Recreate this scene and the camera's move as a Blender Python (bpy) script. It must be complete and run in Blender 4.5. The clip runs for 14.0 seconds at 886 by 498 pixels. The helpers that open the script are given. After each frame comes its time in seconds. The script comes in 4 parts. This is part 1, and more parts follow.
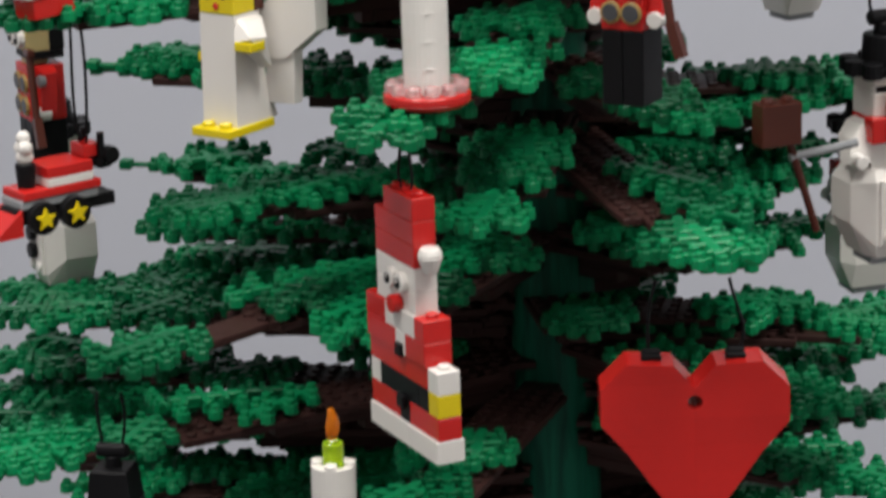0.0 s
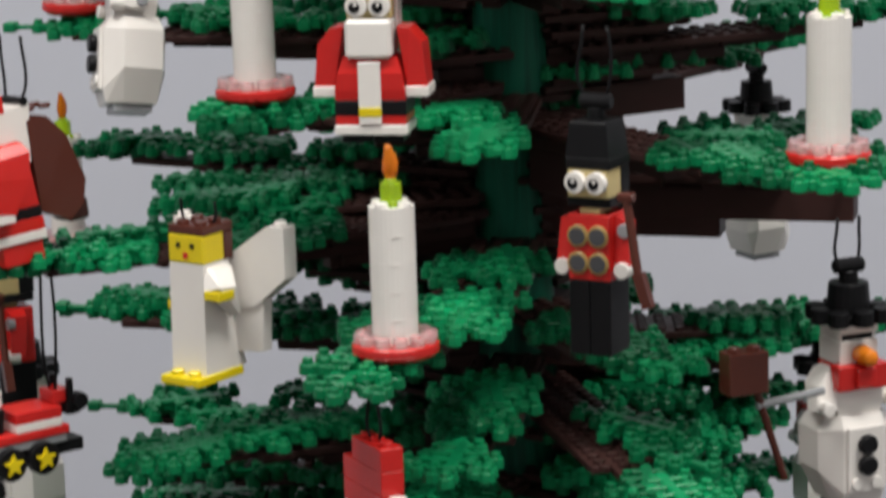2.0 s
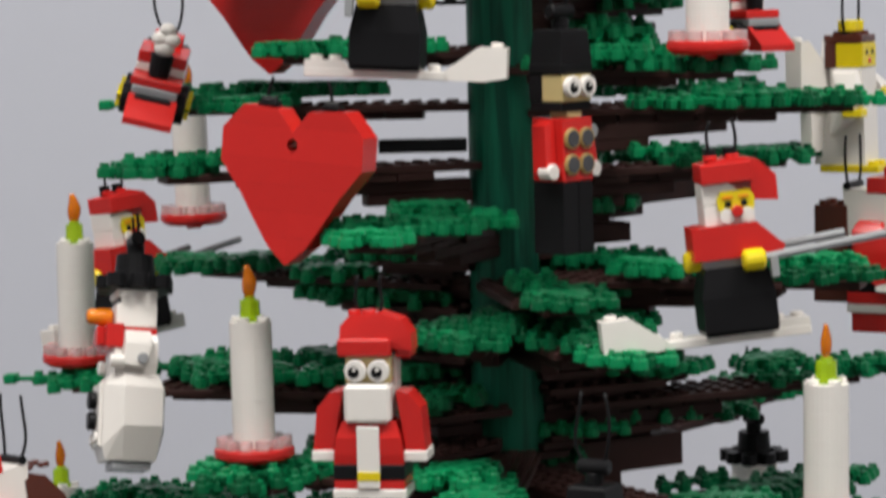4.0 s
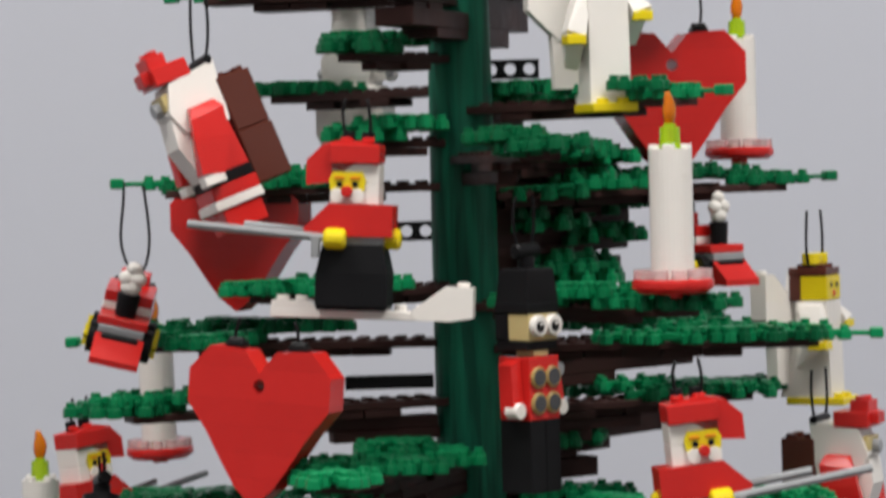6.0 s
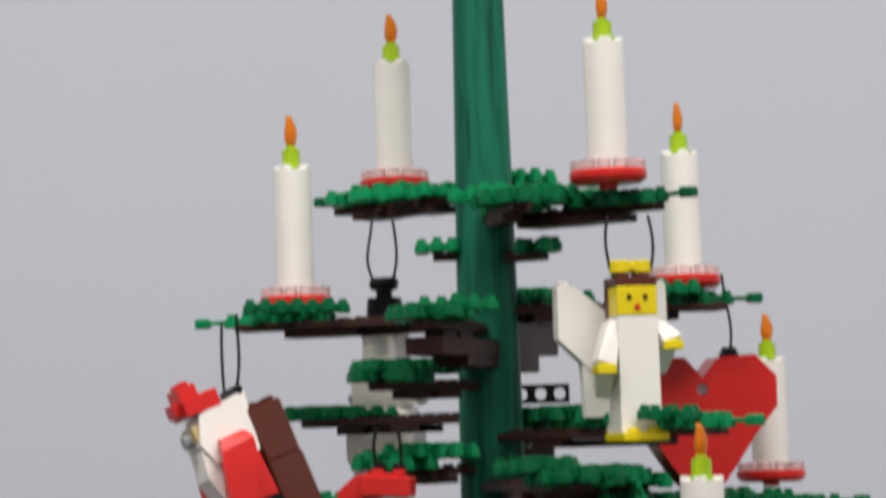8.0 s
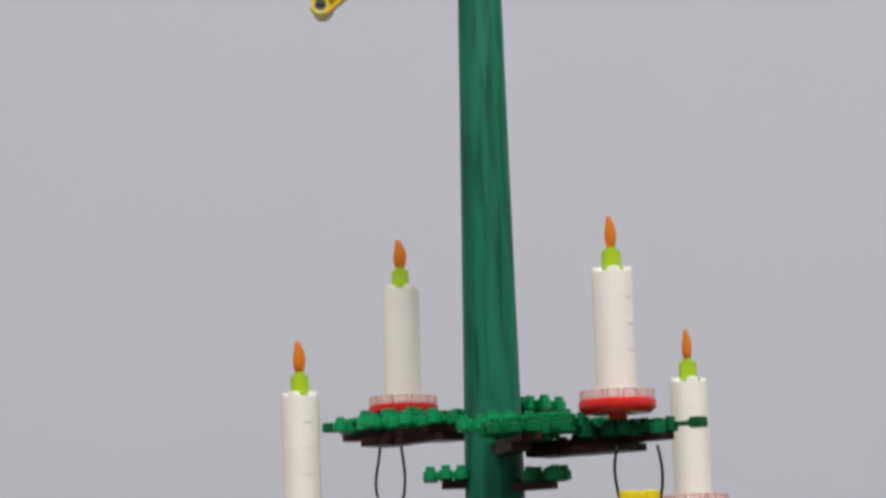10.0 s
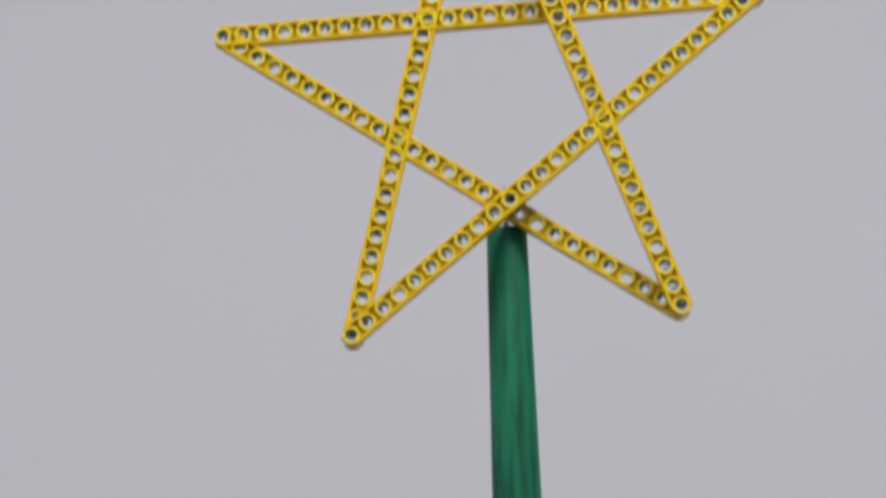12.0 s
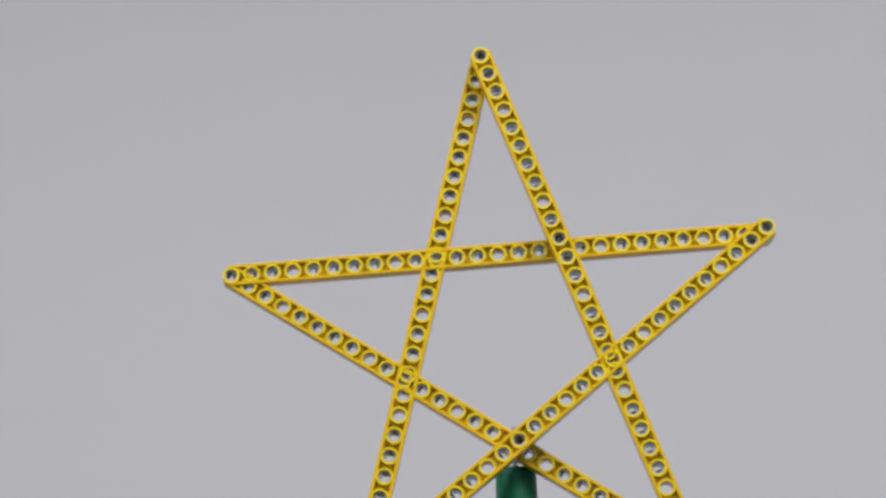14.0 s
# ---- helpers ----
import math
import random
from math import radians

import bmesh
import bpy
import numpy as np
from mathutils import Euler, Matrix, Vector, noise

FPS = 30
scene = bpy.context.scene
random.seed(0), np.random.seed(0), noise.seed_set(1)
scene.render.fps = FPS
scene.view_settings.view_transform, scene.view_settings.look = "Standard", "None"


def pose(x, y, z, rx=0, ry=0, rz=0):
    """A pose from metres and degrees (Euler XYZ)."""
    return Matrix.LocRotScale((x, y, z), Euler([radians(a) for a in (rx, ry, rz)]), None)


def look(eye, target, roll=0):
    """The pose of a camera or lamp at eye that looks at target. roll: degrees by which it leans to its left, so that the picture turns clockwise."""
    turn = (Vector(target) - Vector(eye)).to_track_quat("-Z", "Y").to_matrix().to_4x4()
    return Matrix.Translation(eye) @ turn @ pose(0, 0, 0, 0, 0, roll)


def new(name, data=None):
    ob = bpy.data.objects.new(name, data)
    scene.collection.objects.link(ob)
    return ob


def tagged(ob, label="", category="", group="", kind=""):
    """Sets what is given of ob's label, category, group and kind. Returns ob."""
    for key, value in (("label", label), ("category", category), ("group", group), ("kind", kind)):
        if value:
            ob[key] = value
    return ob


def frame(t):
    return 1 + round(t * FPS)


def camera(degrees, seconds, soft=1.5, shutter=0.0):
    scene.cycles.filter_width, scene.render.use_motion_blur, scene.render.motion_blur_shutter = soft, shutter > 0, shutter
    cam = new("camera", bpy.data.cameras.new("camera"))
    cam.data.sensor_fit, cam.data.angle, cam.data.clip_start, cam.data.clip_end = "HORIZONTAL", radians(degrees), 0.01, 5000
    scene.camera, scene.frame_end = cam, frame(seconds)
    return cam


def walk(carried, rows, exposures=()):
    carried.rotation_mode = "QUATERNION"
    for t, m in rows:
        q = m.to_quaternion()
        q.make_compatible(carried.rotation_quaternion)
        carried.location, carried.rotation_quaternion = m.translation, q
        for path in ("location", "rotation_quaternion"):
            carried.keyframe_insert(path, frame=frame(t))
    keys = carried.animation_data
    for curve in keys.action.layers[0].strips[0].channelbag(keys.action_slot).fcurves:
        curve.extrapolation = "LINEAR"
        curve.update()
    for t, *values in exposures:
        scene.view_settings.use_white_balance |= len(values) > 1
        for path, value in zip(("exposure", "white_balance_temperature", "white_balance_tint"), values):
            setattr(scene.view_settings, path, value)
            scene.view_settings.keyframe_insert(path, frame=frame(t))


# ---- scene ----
cam = camera(17.822, 14.0, soft=3.0, shutter=0.7)
walk(cam, [
    (0, look((0.0000, -1.1500, 1.3431), (-0.0463, 0.0023, 1.0114), -1.92)),
    (0.5, look((0.0000, -1.1500, 1.3468), (-0.0388, 0.0084, 1.0359), -1.80)),
    (1, look((0.0000, -1.1500, 1.3506), (-0.0320, 0.0143, 1.0617), -1.72)),
    (1.5, look((0.0000, -1.1500, 1.3552), (-0.0324, 0.0204, 1.0923), -1.77)),
    (2, look((0.0000, -1.1500, 1.3580), (-0.0303, 0.0240, 1.1116), -1.73)),
    (2.5, look((0.0000, -1.1500, 1.3643), (-0.0294, 0.0312, 1.1547), -1.76)),
    (3, look((0.0000, -1.1500, 1.3686), (-0.0297, 0.0353, 1.1835), -1.92)),
    (3.5, look((0.0000, -1.1500, 1.3742), (-0.0293, 0.0400, 1.2223), -1.74)),
    (4, look((0.0000, -1.1500, 1.3798), (-0.0260, 0.0438, 1.2604), -1.40)),
    (4.2, look((0.0000, -1.1500, 1.3813), (-0.0244, 0.0447, 1.2708), -1.49)),
    (6.3, look((0.0000, -1.1500, 1.3966), (-0.0081, 0.0498, 1.3768), -1.62)),
    (6.5, look((0.0000, -1.1500, 1.3985), (-0.0088, 0.0499, 1.3895), -1.53)),
    (7, look((0.0000, -1.1500, 1.4039), (-0.0070, 0.0498, 1.4267), -1.51)),
    (7.5, look((0.0000, -1.1500, 1.4090), (-0.0058, 0.0488, 1.4621), -1.54)),
    (8, look((0.0000, -1.1500, 1.4141), (-0.0181, 0.0470, 1.4972), -1.77)),
    (8.2, look((0.0000, -1.1500, 1.4166), (-0.0148, 0.0459, 1.5145), -1.60)),
    (10.3, look((0.0000, -1.1500, 1.4297), (-0.0190, 0.0370, 1.6048), -1.66)),
    (10.5, look((0.0000, -1.1500, 1.4312), (-0.0173, 0.0358, 1.6147), -1.59)),
    (11, look((0.0000, -1.1500, 1.4355), (-0.0152, 0.0316, 1.6442), -1.88)),
    (11.5, look((0.0000, -1.1500, 1.4409), (-0.0211, 0.0255, 1.6810), -1.97)),
    (12, look((0.0000, -1.1500, 1.4482), (-0.0273, 0.0161, 1.7303), -1.90)),
    (12.5, look((0.0000, -1.1500, 1.4527), (-0.0202, 0.0097, 1.7604), -2.13)),
    (13, look((0.0000, -1.1500, 1.4585), (-0.0326, 0.0001, 1.7993), -1.71)),
    (13.5, look((0.0000, -1.1500, 1.4622), (-0.0271, -0.0063, 1.8243), -1.80)),
    (14, look((0.0000, -1.1500, 1.4630), (-0.0271, -0.0076, 1.8292), -1.87)),
], exposures=[(0, -0.24), (4.2, -0.24), (6.5, -0.33), (8.2, -0.34), (10.5, -0.50), (12.0, -0.53), (14.0, -0.56)])

# ---- world and light ----
world = bpy.data.worlds.new("world")
scene.world = world
world.use_nodes = True
world.node_tree.nodes["Background"].inputs[0].default_value = (0.8, 0.85, 1.0, 1)
world.node_tree.nodes["Background"].inputs[1].default_value = 0.3


def area_lamp(loc, size_x, size_y, watts, colour):
    data = bpy.data.lights.new("overhead_area_lamp", "AREA")
    data.shape, data.size, data.size_y, data.energy, data.color = "RECTANGLE", size_x, size_y, watts, colour
    ob = new("overhead_area_lamp", data)
    ob.location = loc
    return ob


area_lamp((-0.7, -0.70, 2.86), 0.8, 0.45, 34, (1.0, 0.97, 0.93))
area_lamp((0.7, -0.70, 2.86), 0.8, 0.45, 41, (1.0, 0.97, 0.93))
# weak front fill with no known source, added to brighten the ornaments' faces
area_lamp((0.2, -2.0, 2.86), 1.6, 0.8, 10, (1.0, 0.97, 0.93))


# ---- materials ----
def base_material(name):
    m = bpy.data.materials.new(name)
    m.use_nodes = True
    nt = m.node_tree
    return m, nt, nt.nodes["Principled BSDF"]


def plastic(name, rgb, rough=0.22, vary=0.12, bump=0.02, gloss=0.4, by_plate=False):
    """Moulded plastic: slight tone change from brick to brick, faint scuffs in the gloss."""
    m, nt, p = base_material(name)
    p.inputs["Specular IOR Level"].default_value = gloss
    info = nt.nodes.new("ShaderNodeNewGeometry")
    obj = nt.nodes.new("ShaderNodeObjectInfo")
    tex = nt.nodes.new("ShaderNodeTexCoord")
    n = nt.nodes.new("ShaderNodeTexNoise")
    n.inputs["Scale"].default_value = 160
    n.inputs["Detail"].default_value = 5
    nt.links.new(tex.outputs["Object"], n.inputs["Vector"])
    add = nt.nodes.new("ShaderNodeMath")
    add.operation = "ADD"
    nt.links.new(info.outputs["Random Per Island"], add.inputs[0])
    nt.links.new(obj.outputs["Random"], add.inputs[1])
    add2 = nt.nodes.new("ShaderNodeMath")
    add2.operation = "ADD"
    nt.links.new(add.outputs[0], add2.inputs[0])
    nt.links.new(n.outputs["Fac"], add2.inputs[1])
    mr = nt.nodes.new("ShaderNodeMapRange")
    mr.inputs["From Max"].default_value = 3.0
    mr.inputs["To Min"].default_value = 1 - vary
    mr.inputs["To Max"].default_value = 1 + vary
    if by_plate:
        mr.inputs["From Max"].default_value = 1.0
        nt.links.new(obj.outputs["Random"], mr.inputs["Value"])
    else:
        nt.links.new(add2.outputs[0], mr.inputs["Value"])
    mul = nt.nodes.new("ShaderNodeVectorMath")
    mul.operation = "SCALE"
    mul.inputs[0].default_value = rgb
    nt.links.new(mr.outputs[0], mul.inputs["Scale"])
    nt.links.new(mul.outputs[0], p.inputs["Base Color"])
    rr = nt.nodes.new("ShaderNodeMapRange")
    rr.inputs["To Min"].default_value = rough * 0.75
    rr.inputs["To Max"].default_value = rough * 1.35
    nt.links.new(n.outputs["Fac"], rr.inputs["Value"])
    nt.links.new(rr.outputs[0], p.inputs["Roughness"])
    b = nt.nodes.new("ShaderNodeBump")
    b.inputs["Strength"].default_value = bump
    b.inputs["Distance"].default_value = 0.001
    nt.links.new(n.outputs["Fac"], b.inputs["Height"])
    nt.links.new(b.outputs[0], p.inputs["Normal"])
    return m


def clear_plastic(name, rgb, rough=0.08, trans=0.85):
    m, nt, p = base_material(name)
    p.inputs["Base Color"].default_value = (*rgb, 1)
    p.inputs["Transmission Weight"].default_value = trans
    p.inputs["Roughness"].default_value = rough
    p.inputs["IOR"].default_value = 1.45
    return m


RED = plastic("red_plastic", (0.57, 0.019, 0.016))
WHITE = plastic("white_plastic", (0.80, 0.765, 0.72), vary=0.05)
BLACK = plastic("black_plastic", (0.009, 0.009, 0.010), rough=0.34, gloss=0.11)
YELLOW = plastic("yellow_plastic", (0.74, 0.58, 0.010))
# darker copy of the star's yellow, with the recess shade put into the colour
STAR_SHADED = plastic("star_shaded_yellow_plastic", (0.62, 0.40, 0.010), gloss=0.25)
LEAF = plastic("green_leaf_plastic", (0.003, 0.165, 0.059), rough=0.32, vary=0.5, gloss=0.16, by_plate=True)
BARK = plastic("brown_plate_plastic", (0.040, 0.018, 0.016), rough=0.45, vary=0.4, gloss=0.14)
BROWN = plastic("brown_plastic", (0.085, 0.022, 0.014))
TAN = plastic("tan_plastic", (0.55, 0.44, 0.20))
ORANGE = plastic("orange_plastic", (0.80, 0.22, 0.01))
GREY = plastic("grey_plastic", (0.30, 0.31, 0.32))
DARK = plastic("dark_grey_plastic", (0.06, 0.06, 0.065))
PIN = plastic("light_grey_pin_plastic", (0.48, 0.48, 0.47))
GOLD = plastic("gold_plastic", (0.36, 0.24, 0.08), rough=0.3)
CLEAR = clear_plastic("clear_pink_plastic", (0.95, 0.78, 0.78), 0.2, 0.75)
LIME = clear_plastic("lime_clear_plastic", (0.55, 0.80, 0.02), 0.15, 0.55)
FLAME = clear_plastic("orange_clear_plastic", (0.88, 0.25, 0.006), 0.15, 0.5)


def painted_wood():
    m, nt, p = base_material("green_painted_wood")
    tex = nt.nodes.new("ShaderNodeTexCoord")
    mp = nt.nodes.new("ShaderNodeMapping")
    mp.inputs["Scale"].default_value = (270, 270, 20)
    n = nt.nodes.new("ShaderNodeTexNoise")
    n.inputs["Scale"].default_value = 1.0
    n.inputs["Detail"].default_value = 6
    n.inputs["Distortion"].default_value = 0.6
    nt.links.new(tex.outputs["Object"], mp.inputs[0])
    nt.links.new(mp.outputs[0], n.inputs["Vector"])
    r = nt.nodes.new("ShaderNodeValToRGB")
    r.color_ramp.elements[0].position, r.color_ramp.elements[0].color = 0.34, (0.002, 0.058, 0.036, 1)
    r.color_ramp.elements[1].position, r.color_ramp.elements[1].color = 0.58, (0.006, 0.138, 0.078, 1)
    nt.links.new(n.outputs["Fac"], r.inputs[0])
    nt.links.new(r.outputs[0], p.inputs["Base Color"])
    p.inputs["Roughness"].default_value = 0.5
    p.inputs["Specular IOR Level"].default_value = 0.22
    b = nt.nodes.new("ShaderNodeBump")
    b.inputs["Strength"].default_value = 0.16
    b.inputs["Distance"].default_value = 0.0006
    nt.links.new(n.outputs["Fac"], b.inputs["Height"])
    nt.links.new(b.outputs[0], p.inputs["Normal"])
    return m


def wall_paint(name, rgb):
    m, nt, p = base_material(name)
    tex = nt.nodes.new("ShaderNodeTexCoord")
    n = nt.nodes.new("ShaderNodeTexNoise")
    n.inputs["Scale"].default_value = 1.3
    n.inputs["Detail"].default_value = 3
    f = nt.nodes.new("ShaderNodeTexNoise")
    f.inputs["Scale"].default_value = 260
    nt.links.new(tex.outputs["Object"], n.inputs["Vector"])
    nt.links.new(tex.outputs["Object"], f.inputs["Vector"])
    mr = nt.nodes.new("ShaderNodeMapRange")
    mr.inputs["To Min"].default_value, mr.inputs["To Max"].default_value = 0.95, 1.05
    nt.links.new(n.outputs["Fac"], mr.inputs["Value"])
    mul = nt.nodes.new("ShaderNodeVectorMath")
    mul.operation = "SCALE"
    mul.inputs[0].default_value = rgb
    nt.links.new(mr.outputs[0], mul.inputs["Scale"])
    nt.links.new(mul.outputs[0], p.inputs["Base Color"])
    p.inputs["Roughness"].default_value = 0.8
    b = nt.nodes.new("ShaderNodeBump")
    b.inputs["Strength"].default_value = 0.1
    b.inputs["Distance"].default_value = 0.0005
    nt.links.new(f.outputs["Fac"], b.inputs["Height"])
    nt.links.new(b.outputs[0], p.inputs["Normal"])
    return m


WOOD = painted_wood()
WALL = wall_paint("grey_wall_paint", (0.565, 0.58, 0.645))
ROOM = wall_paint("pale_room_paint", (0.42, 0.42, 0.43))
FLOOR = wall_paint("grey_floor_vinyl", (0.10, 0.10, 0.105))

# ---- mesh helpers: all lengths in millimetres ----
MM = 0.001


class Form:
    """One part's mesh, put together from moulded pieces."""

    def __init__(self):
        self.bm = bmesh.new()

    def hull(self, pts):
        vs = [self.bm.verts.new(p) for p in pts]
        r = bmesh.ops.convex_hull(self.bm, input=vs)
        bad = list({g for g in r["geom_interior"] + r["geom_unused"] if isinstance(g, bmesh.types.BMVert)})
        if bad:
            bmesh.ops.delete(self.bm, geom=bad, context="VERTS")

    def box(self, x, y, z, sx, sy, sz, e=0.35):
        """A block with its base centre at x, y, z and softened edges."""
        hx, hy = sx / 2, sy / 2
        verts = []
        for kx in (-1, 1):
            for ky in (-1, 1):
                for kz in (0, 1):
                    cz = z + kz * sz
                    s = 1 if kz == 0 else -1
                    verts.append((x + kx * (hx - e), y + ky * (hy - e), cz))
                    verts.append((x + kx * hx, y + ky * (hy - e), cz + s * e))
                    verts.append((x + kx * (hx - e), y + ky * hy, cz + s * e))
        self.hull(verts)
        return self

    def cyl(self, x, y, z, r, h, n=16, r2=None, axis="z", e=0.3):
        r2 = r if r2 is None else r2
        rings = []
        for rr, zz in ((r - e, 0), (r, e), (r2, h - e), (r2 - e, h)):
            ring = []
            for i in range(n):
                a = 2 * math.pi * (i + 0.5) / n
                u, v = rr * math.cos(a), rr * math.sin(a)
                if axis == "z":
                    q = (x + u, y + v, z + zz)
                elif axis == "y":
                    q = (x + u, y + zz, z + v)
                else:
                    q = (x + zz, y + u, z + v)
                ring.append(self.bm.verts.new(q))
            rings.append(ring)
        for a, b in zip(rings, rings[1:]):
            for i in range(n):
                self.bm.faces.new((a[i], a[(i + 1) % n], b[(i + 1) % n], b[i]))
        self.bm.faces.new(rings[0])
        self.bm.faces.new(rings[-1])
        return self

    def studs(self, xs, ys, z, r=2.4, h=1.7, n=10):
        for x in xs:
            for y in ys:
                self.cyl(x, y, z - 0.1, r, h + 0.1, n)
        return self

    def prism(self, poly, y0, y1, e=0.0):
        """A flat outline in x and z, given depth from y0 to y1."""
        a = [self.bm.verts.new((x, y0, z)) for x, z in poly]
        b = [self.bm.verts.new((x, y1, z)) for x, z in poly]
        n = len(poly)
        for i in range(n):
            self.bm.faces.new((a[i], a[(i + 1) % n], b[(i + 1) % n], b[i]))
        self.bm.faces.new(a)
        self.bm.faces.new(b[::-1])
        return self

    def rod(self, p, q, r, n=8):
        p, q = Vector(p), Vector(q)
        d = (q - p).normalized()
        u = d.orthogonal().normalized()
        v = d.cross(u)
        rings = []
        for c in (p, q):
            rings.append([self.bm.verts.new(c + r * (math.cos(2 * math.pi * i / n) * u + math.sin(2 * math.pi * i / n) * v)) for i in range(n)])
        for i in range(n):
            self.bm.faces.new((rings[0][i], rings[0][(i + 1) % n], rings[1][(i + 1) % n], rings[1][i]))
        self.bm.faces.new(rings[0])
        self.bm.faces.new(rings[1])
        return self

    def tube(self, pts, r, n=7):
        """A bent round cord through the points."""
        pts = [Vector(p) for p in pts]
        rings = []
        for i, c in enumerate(pts):
            d = (pts[min(i + 1, len(pts) - 1)] - pts[max(i - 1, 0)]).normalized()
            u = d.cross(Vector((0.31, 0.95, 0.05))).normalized()
            v = d.cross(u)
            rings.append([self.bm.verts.new(c + r * (math.cos(2 * math.pi * k / n) * u + math.sin(2 * math.pi * k / n) * v)) for k in range(n)])
        for a, b in zip(rings, rings[1:]):
            for k in range(n):
                self.bm.faces.new((a[k], a[(k + 1) % n], b[(k + 1) % n], b[k]))
        self.bm.faces.new(rings[0])
        self.bm.faces.new(rings[-1])
        return self

    def ball(self, x, y, z, r, sx=1, sy=1, sz=1):
        m = Matrix.Translation((x, y, z)) @ Matrix.Diagonal((sx, sy, sz, 1))
        bmesh.ops.create_uvsphere(self.bm, u_segments=14, v_segments=9, radius=r, matrix=m)
        return self

    def mesh(self, name, material, smooth=False):
        bmesh.ops.recalc_face_normals(self.bm, faces=self.bm.faces)
        bmesh.ops.scale(self.bm, vec=(MM, MM, MM), verts=self.bm.verts)
        me = bpy.data.meshes.new(name)
        self.bm.to_mesh(me)
        self.bm.free()
        me.materials.append(material)
        if smooth:
            me.shade_smooth()
        return me


def part(name, form, material, parent, label="", smooth=False):
    ob = new(name, form.mesh(name, material, smooth))
    ob.parent = parent
    if label:
        ob["label"] = label
    return ob


def thing(name, label, category, group=""):
    return tagged(new(name), label, category, group)


pending = {}


def strings(ob, x, z0, z1, spread_low, spread_high, y=0.0):
    """Two thin black cords from the top of an ornament up to its branch; hung once the ornament is in place."""
    pending[ob] = (x, z0, z1, spread_low, spread_high, y)


def hang(ob, turned):
    """Each cord bows a little outwards on its way up."""
    x, z0, z1, low, high, y = pending.pop(ob)
    up = turned.to_3x3().inverted() @ Vector((0, 0, 1))
    for s in (-1, 1):
        p = Vector((x + s * low, y, z0))
        q = Vector((x + s * high, y, z0)) + up * (z1 - z0)
        bow = min(2.6, 0.09 * (z1 - z0)) * rng.uniform(0.5, 1.3)
        sway = rng.uniform(-0.6, 0.6)
        pts = []
        for k in range(9):
            w = k / 8
            pts.append(p.lerp(q, w) + Vector((s * bow * math.sin(math.pi * w ** 0.7) + sway * math.sin(2 * math.pi * w), sway * math.sin(math.pi * w), 0)))
        part("cord", Form().tube(pts, 0.62), BLACK, ob, "thin black hanging cord", smooth=True)


# ---- room ----
def slab(name, x0, y0, z0, x1, y1, z1, material, label):
    f = Form()
    f.box((x0 + x1) * 500, (y0 + y1) * 500, z0 * 1000, (x1 - x0) * 1000, (y1 - y0) * 1000, (z1 - z0) * 1000, 1)
    return tagged(new(name, f.mesh(name, material)), label, name.split("_")[0], kind="structure")


slab("wall_north", -1.6, 0.75, 0, 1.6, 0.87, 2.9, WALL, "plain matt grey painted wall behind the tree")
slab("wall_south", -1.6, -2.6, 0, 1.6, -2.48, 2.9, ROOM, "plain pale painted wall")
slab("wall_west", -1.72, -2.6, 0, -1.6, 0.87, 2.9, ROOM, "plain pale painted wall")
slab("wall_east", 1.6, -2.6, 0, 1.72, 0.87, 2.9, ROOM, "plain pale painted wall")
slab("floor", -1.72, -2.6, -0.1, 1.72, 0.87, 0, FLOOR, "plain grey floor")
slab("ceiling", -1.72, -2.6, 2.9, 1.72, 0.87, 3.0, ROOM, "plain pale ceiling")

# ---- the tree ----
tree = thing("christmas_tree", "tall toy-brick tree with green leaf plates on a pole", "christmas tree")


def trunk():
    f = Form()
    prof = [(0, 24.0), (600, 22.0), (900, 19.0), (1130, 15.8), (1290, 13.7), (1400, 13.2), (1500, 12.0), (1560, 11.0), (1640, 9.8), (1731, 8.5), (1733.5, 8.0)]
    n = 36
    rings = [[f.bm.verts.new((r * math.cos(2 * math.pi * i / n), r * math.sin(2 * math.pi * i / n), z)) for i in range(n)] for z, r in prof]
    for a, b in zip(rings, rings[1:]):
        for i in range(n):
            f.bm.faces.new((a[i], a[(i + 1) % n], b[(i + 1) % n], b[i]))
    f.bm.faces.new(rings[0])
    f.bm.faces.new(rings[-1])
    t = part("trunk", f, WOOD, tree, "tapered pole of green painted wood with visible grain")
    for p in t.data.polygons:
        p.use_smooth = len(p.vertices) == 4
    part("pin", Form().rod((0, 0, 1732), (0, 0, 1752), 1.1), GREY, tree, "thin metal pin holding the star")


trunk()

rng = random.Random(5)


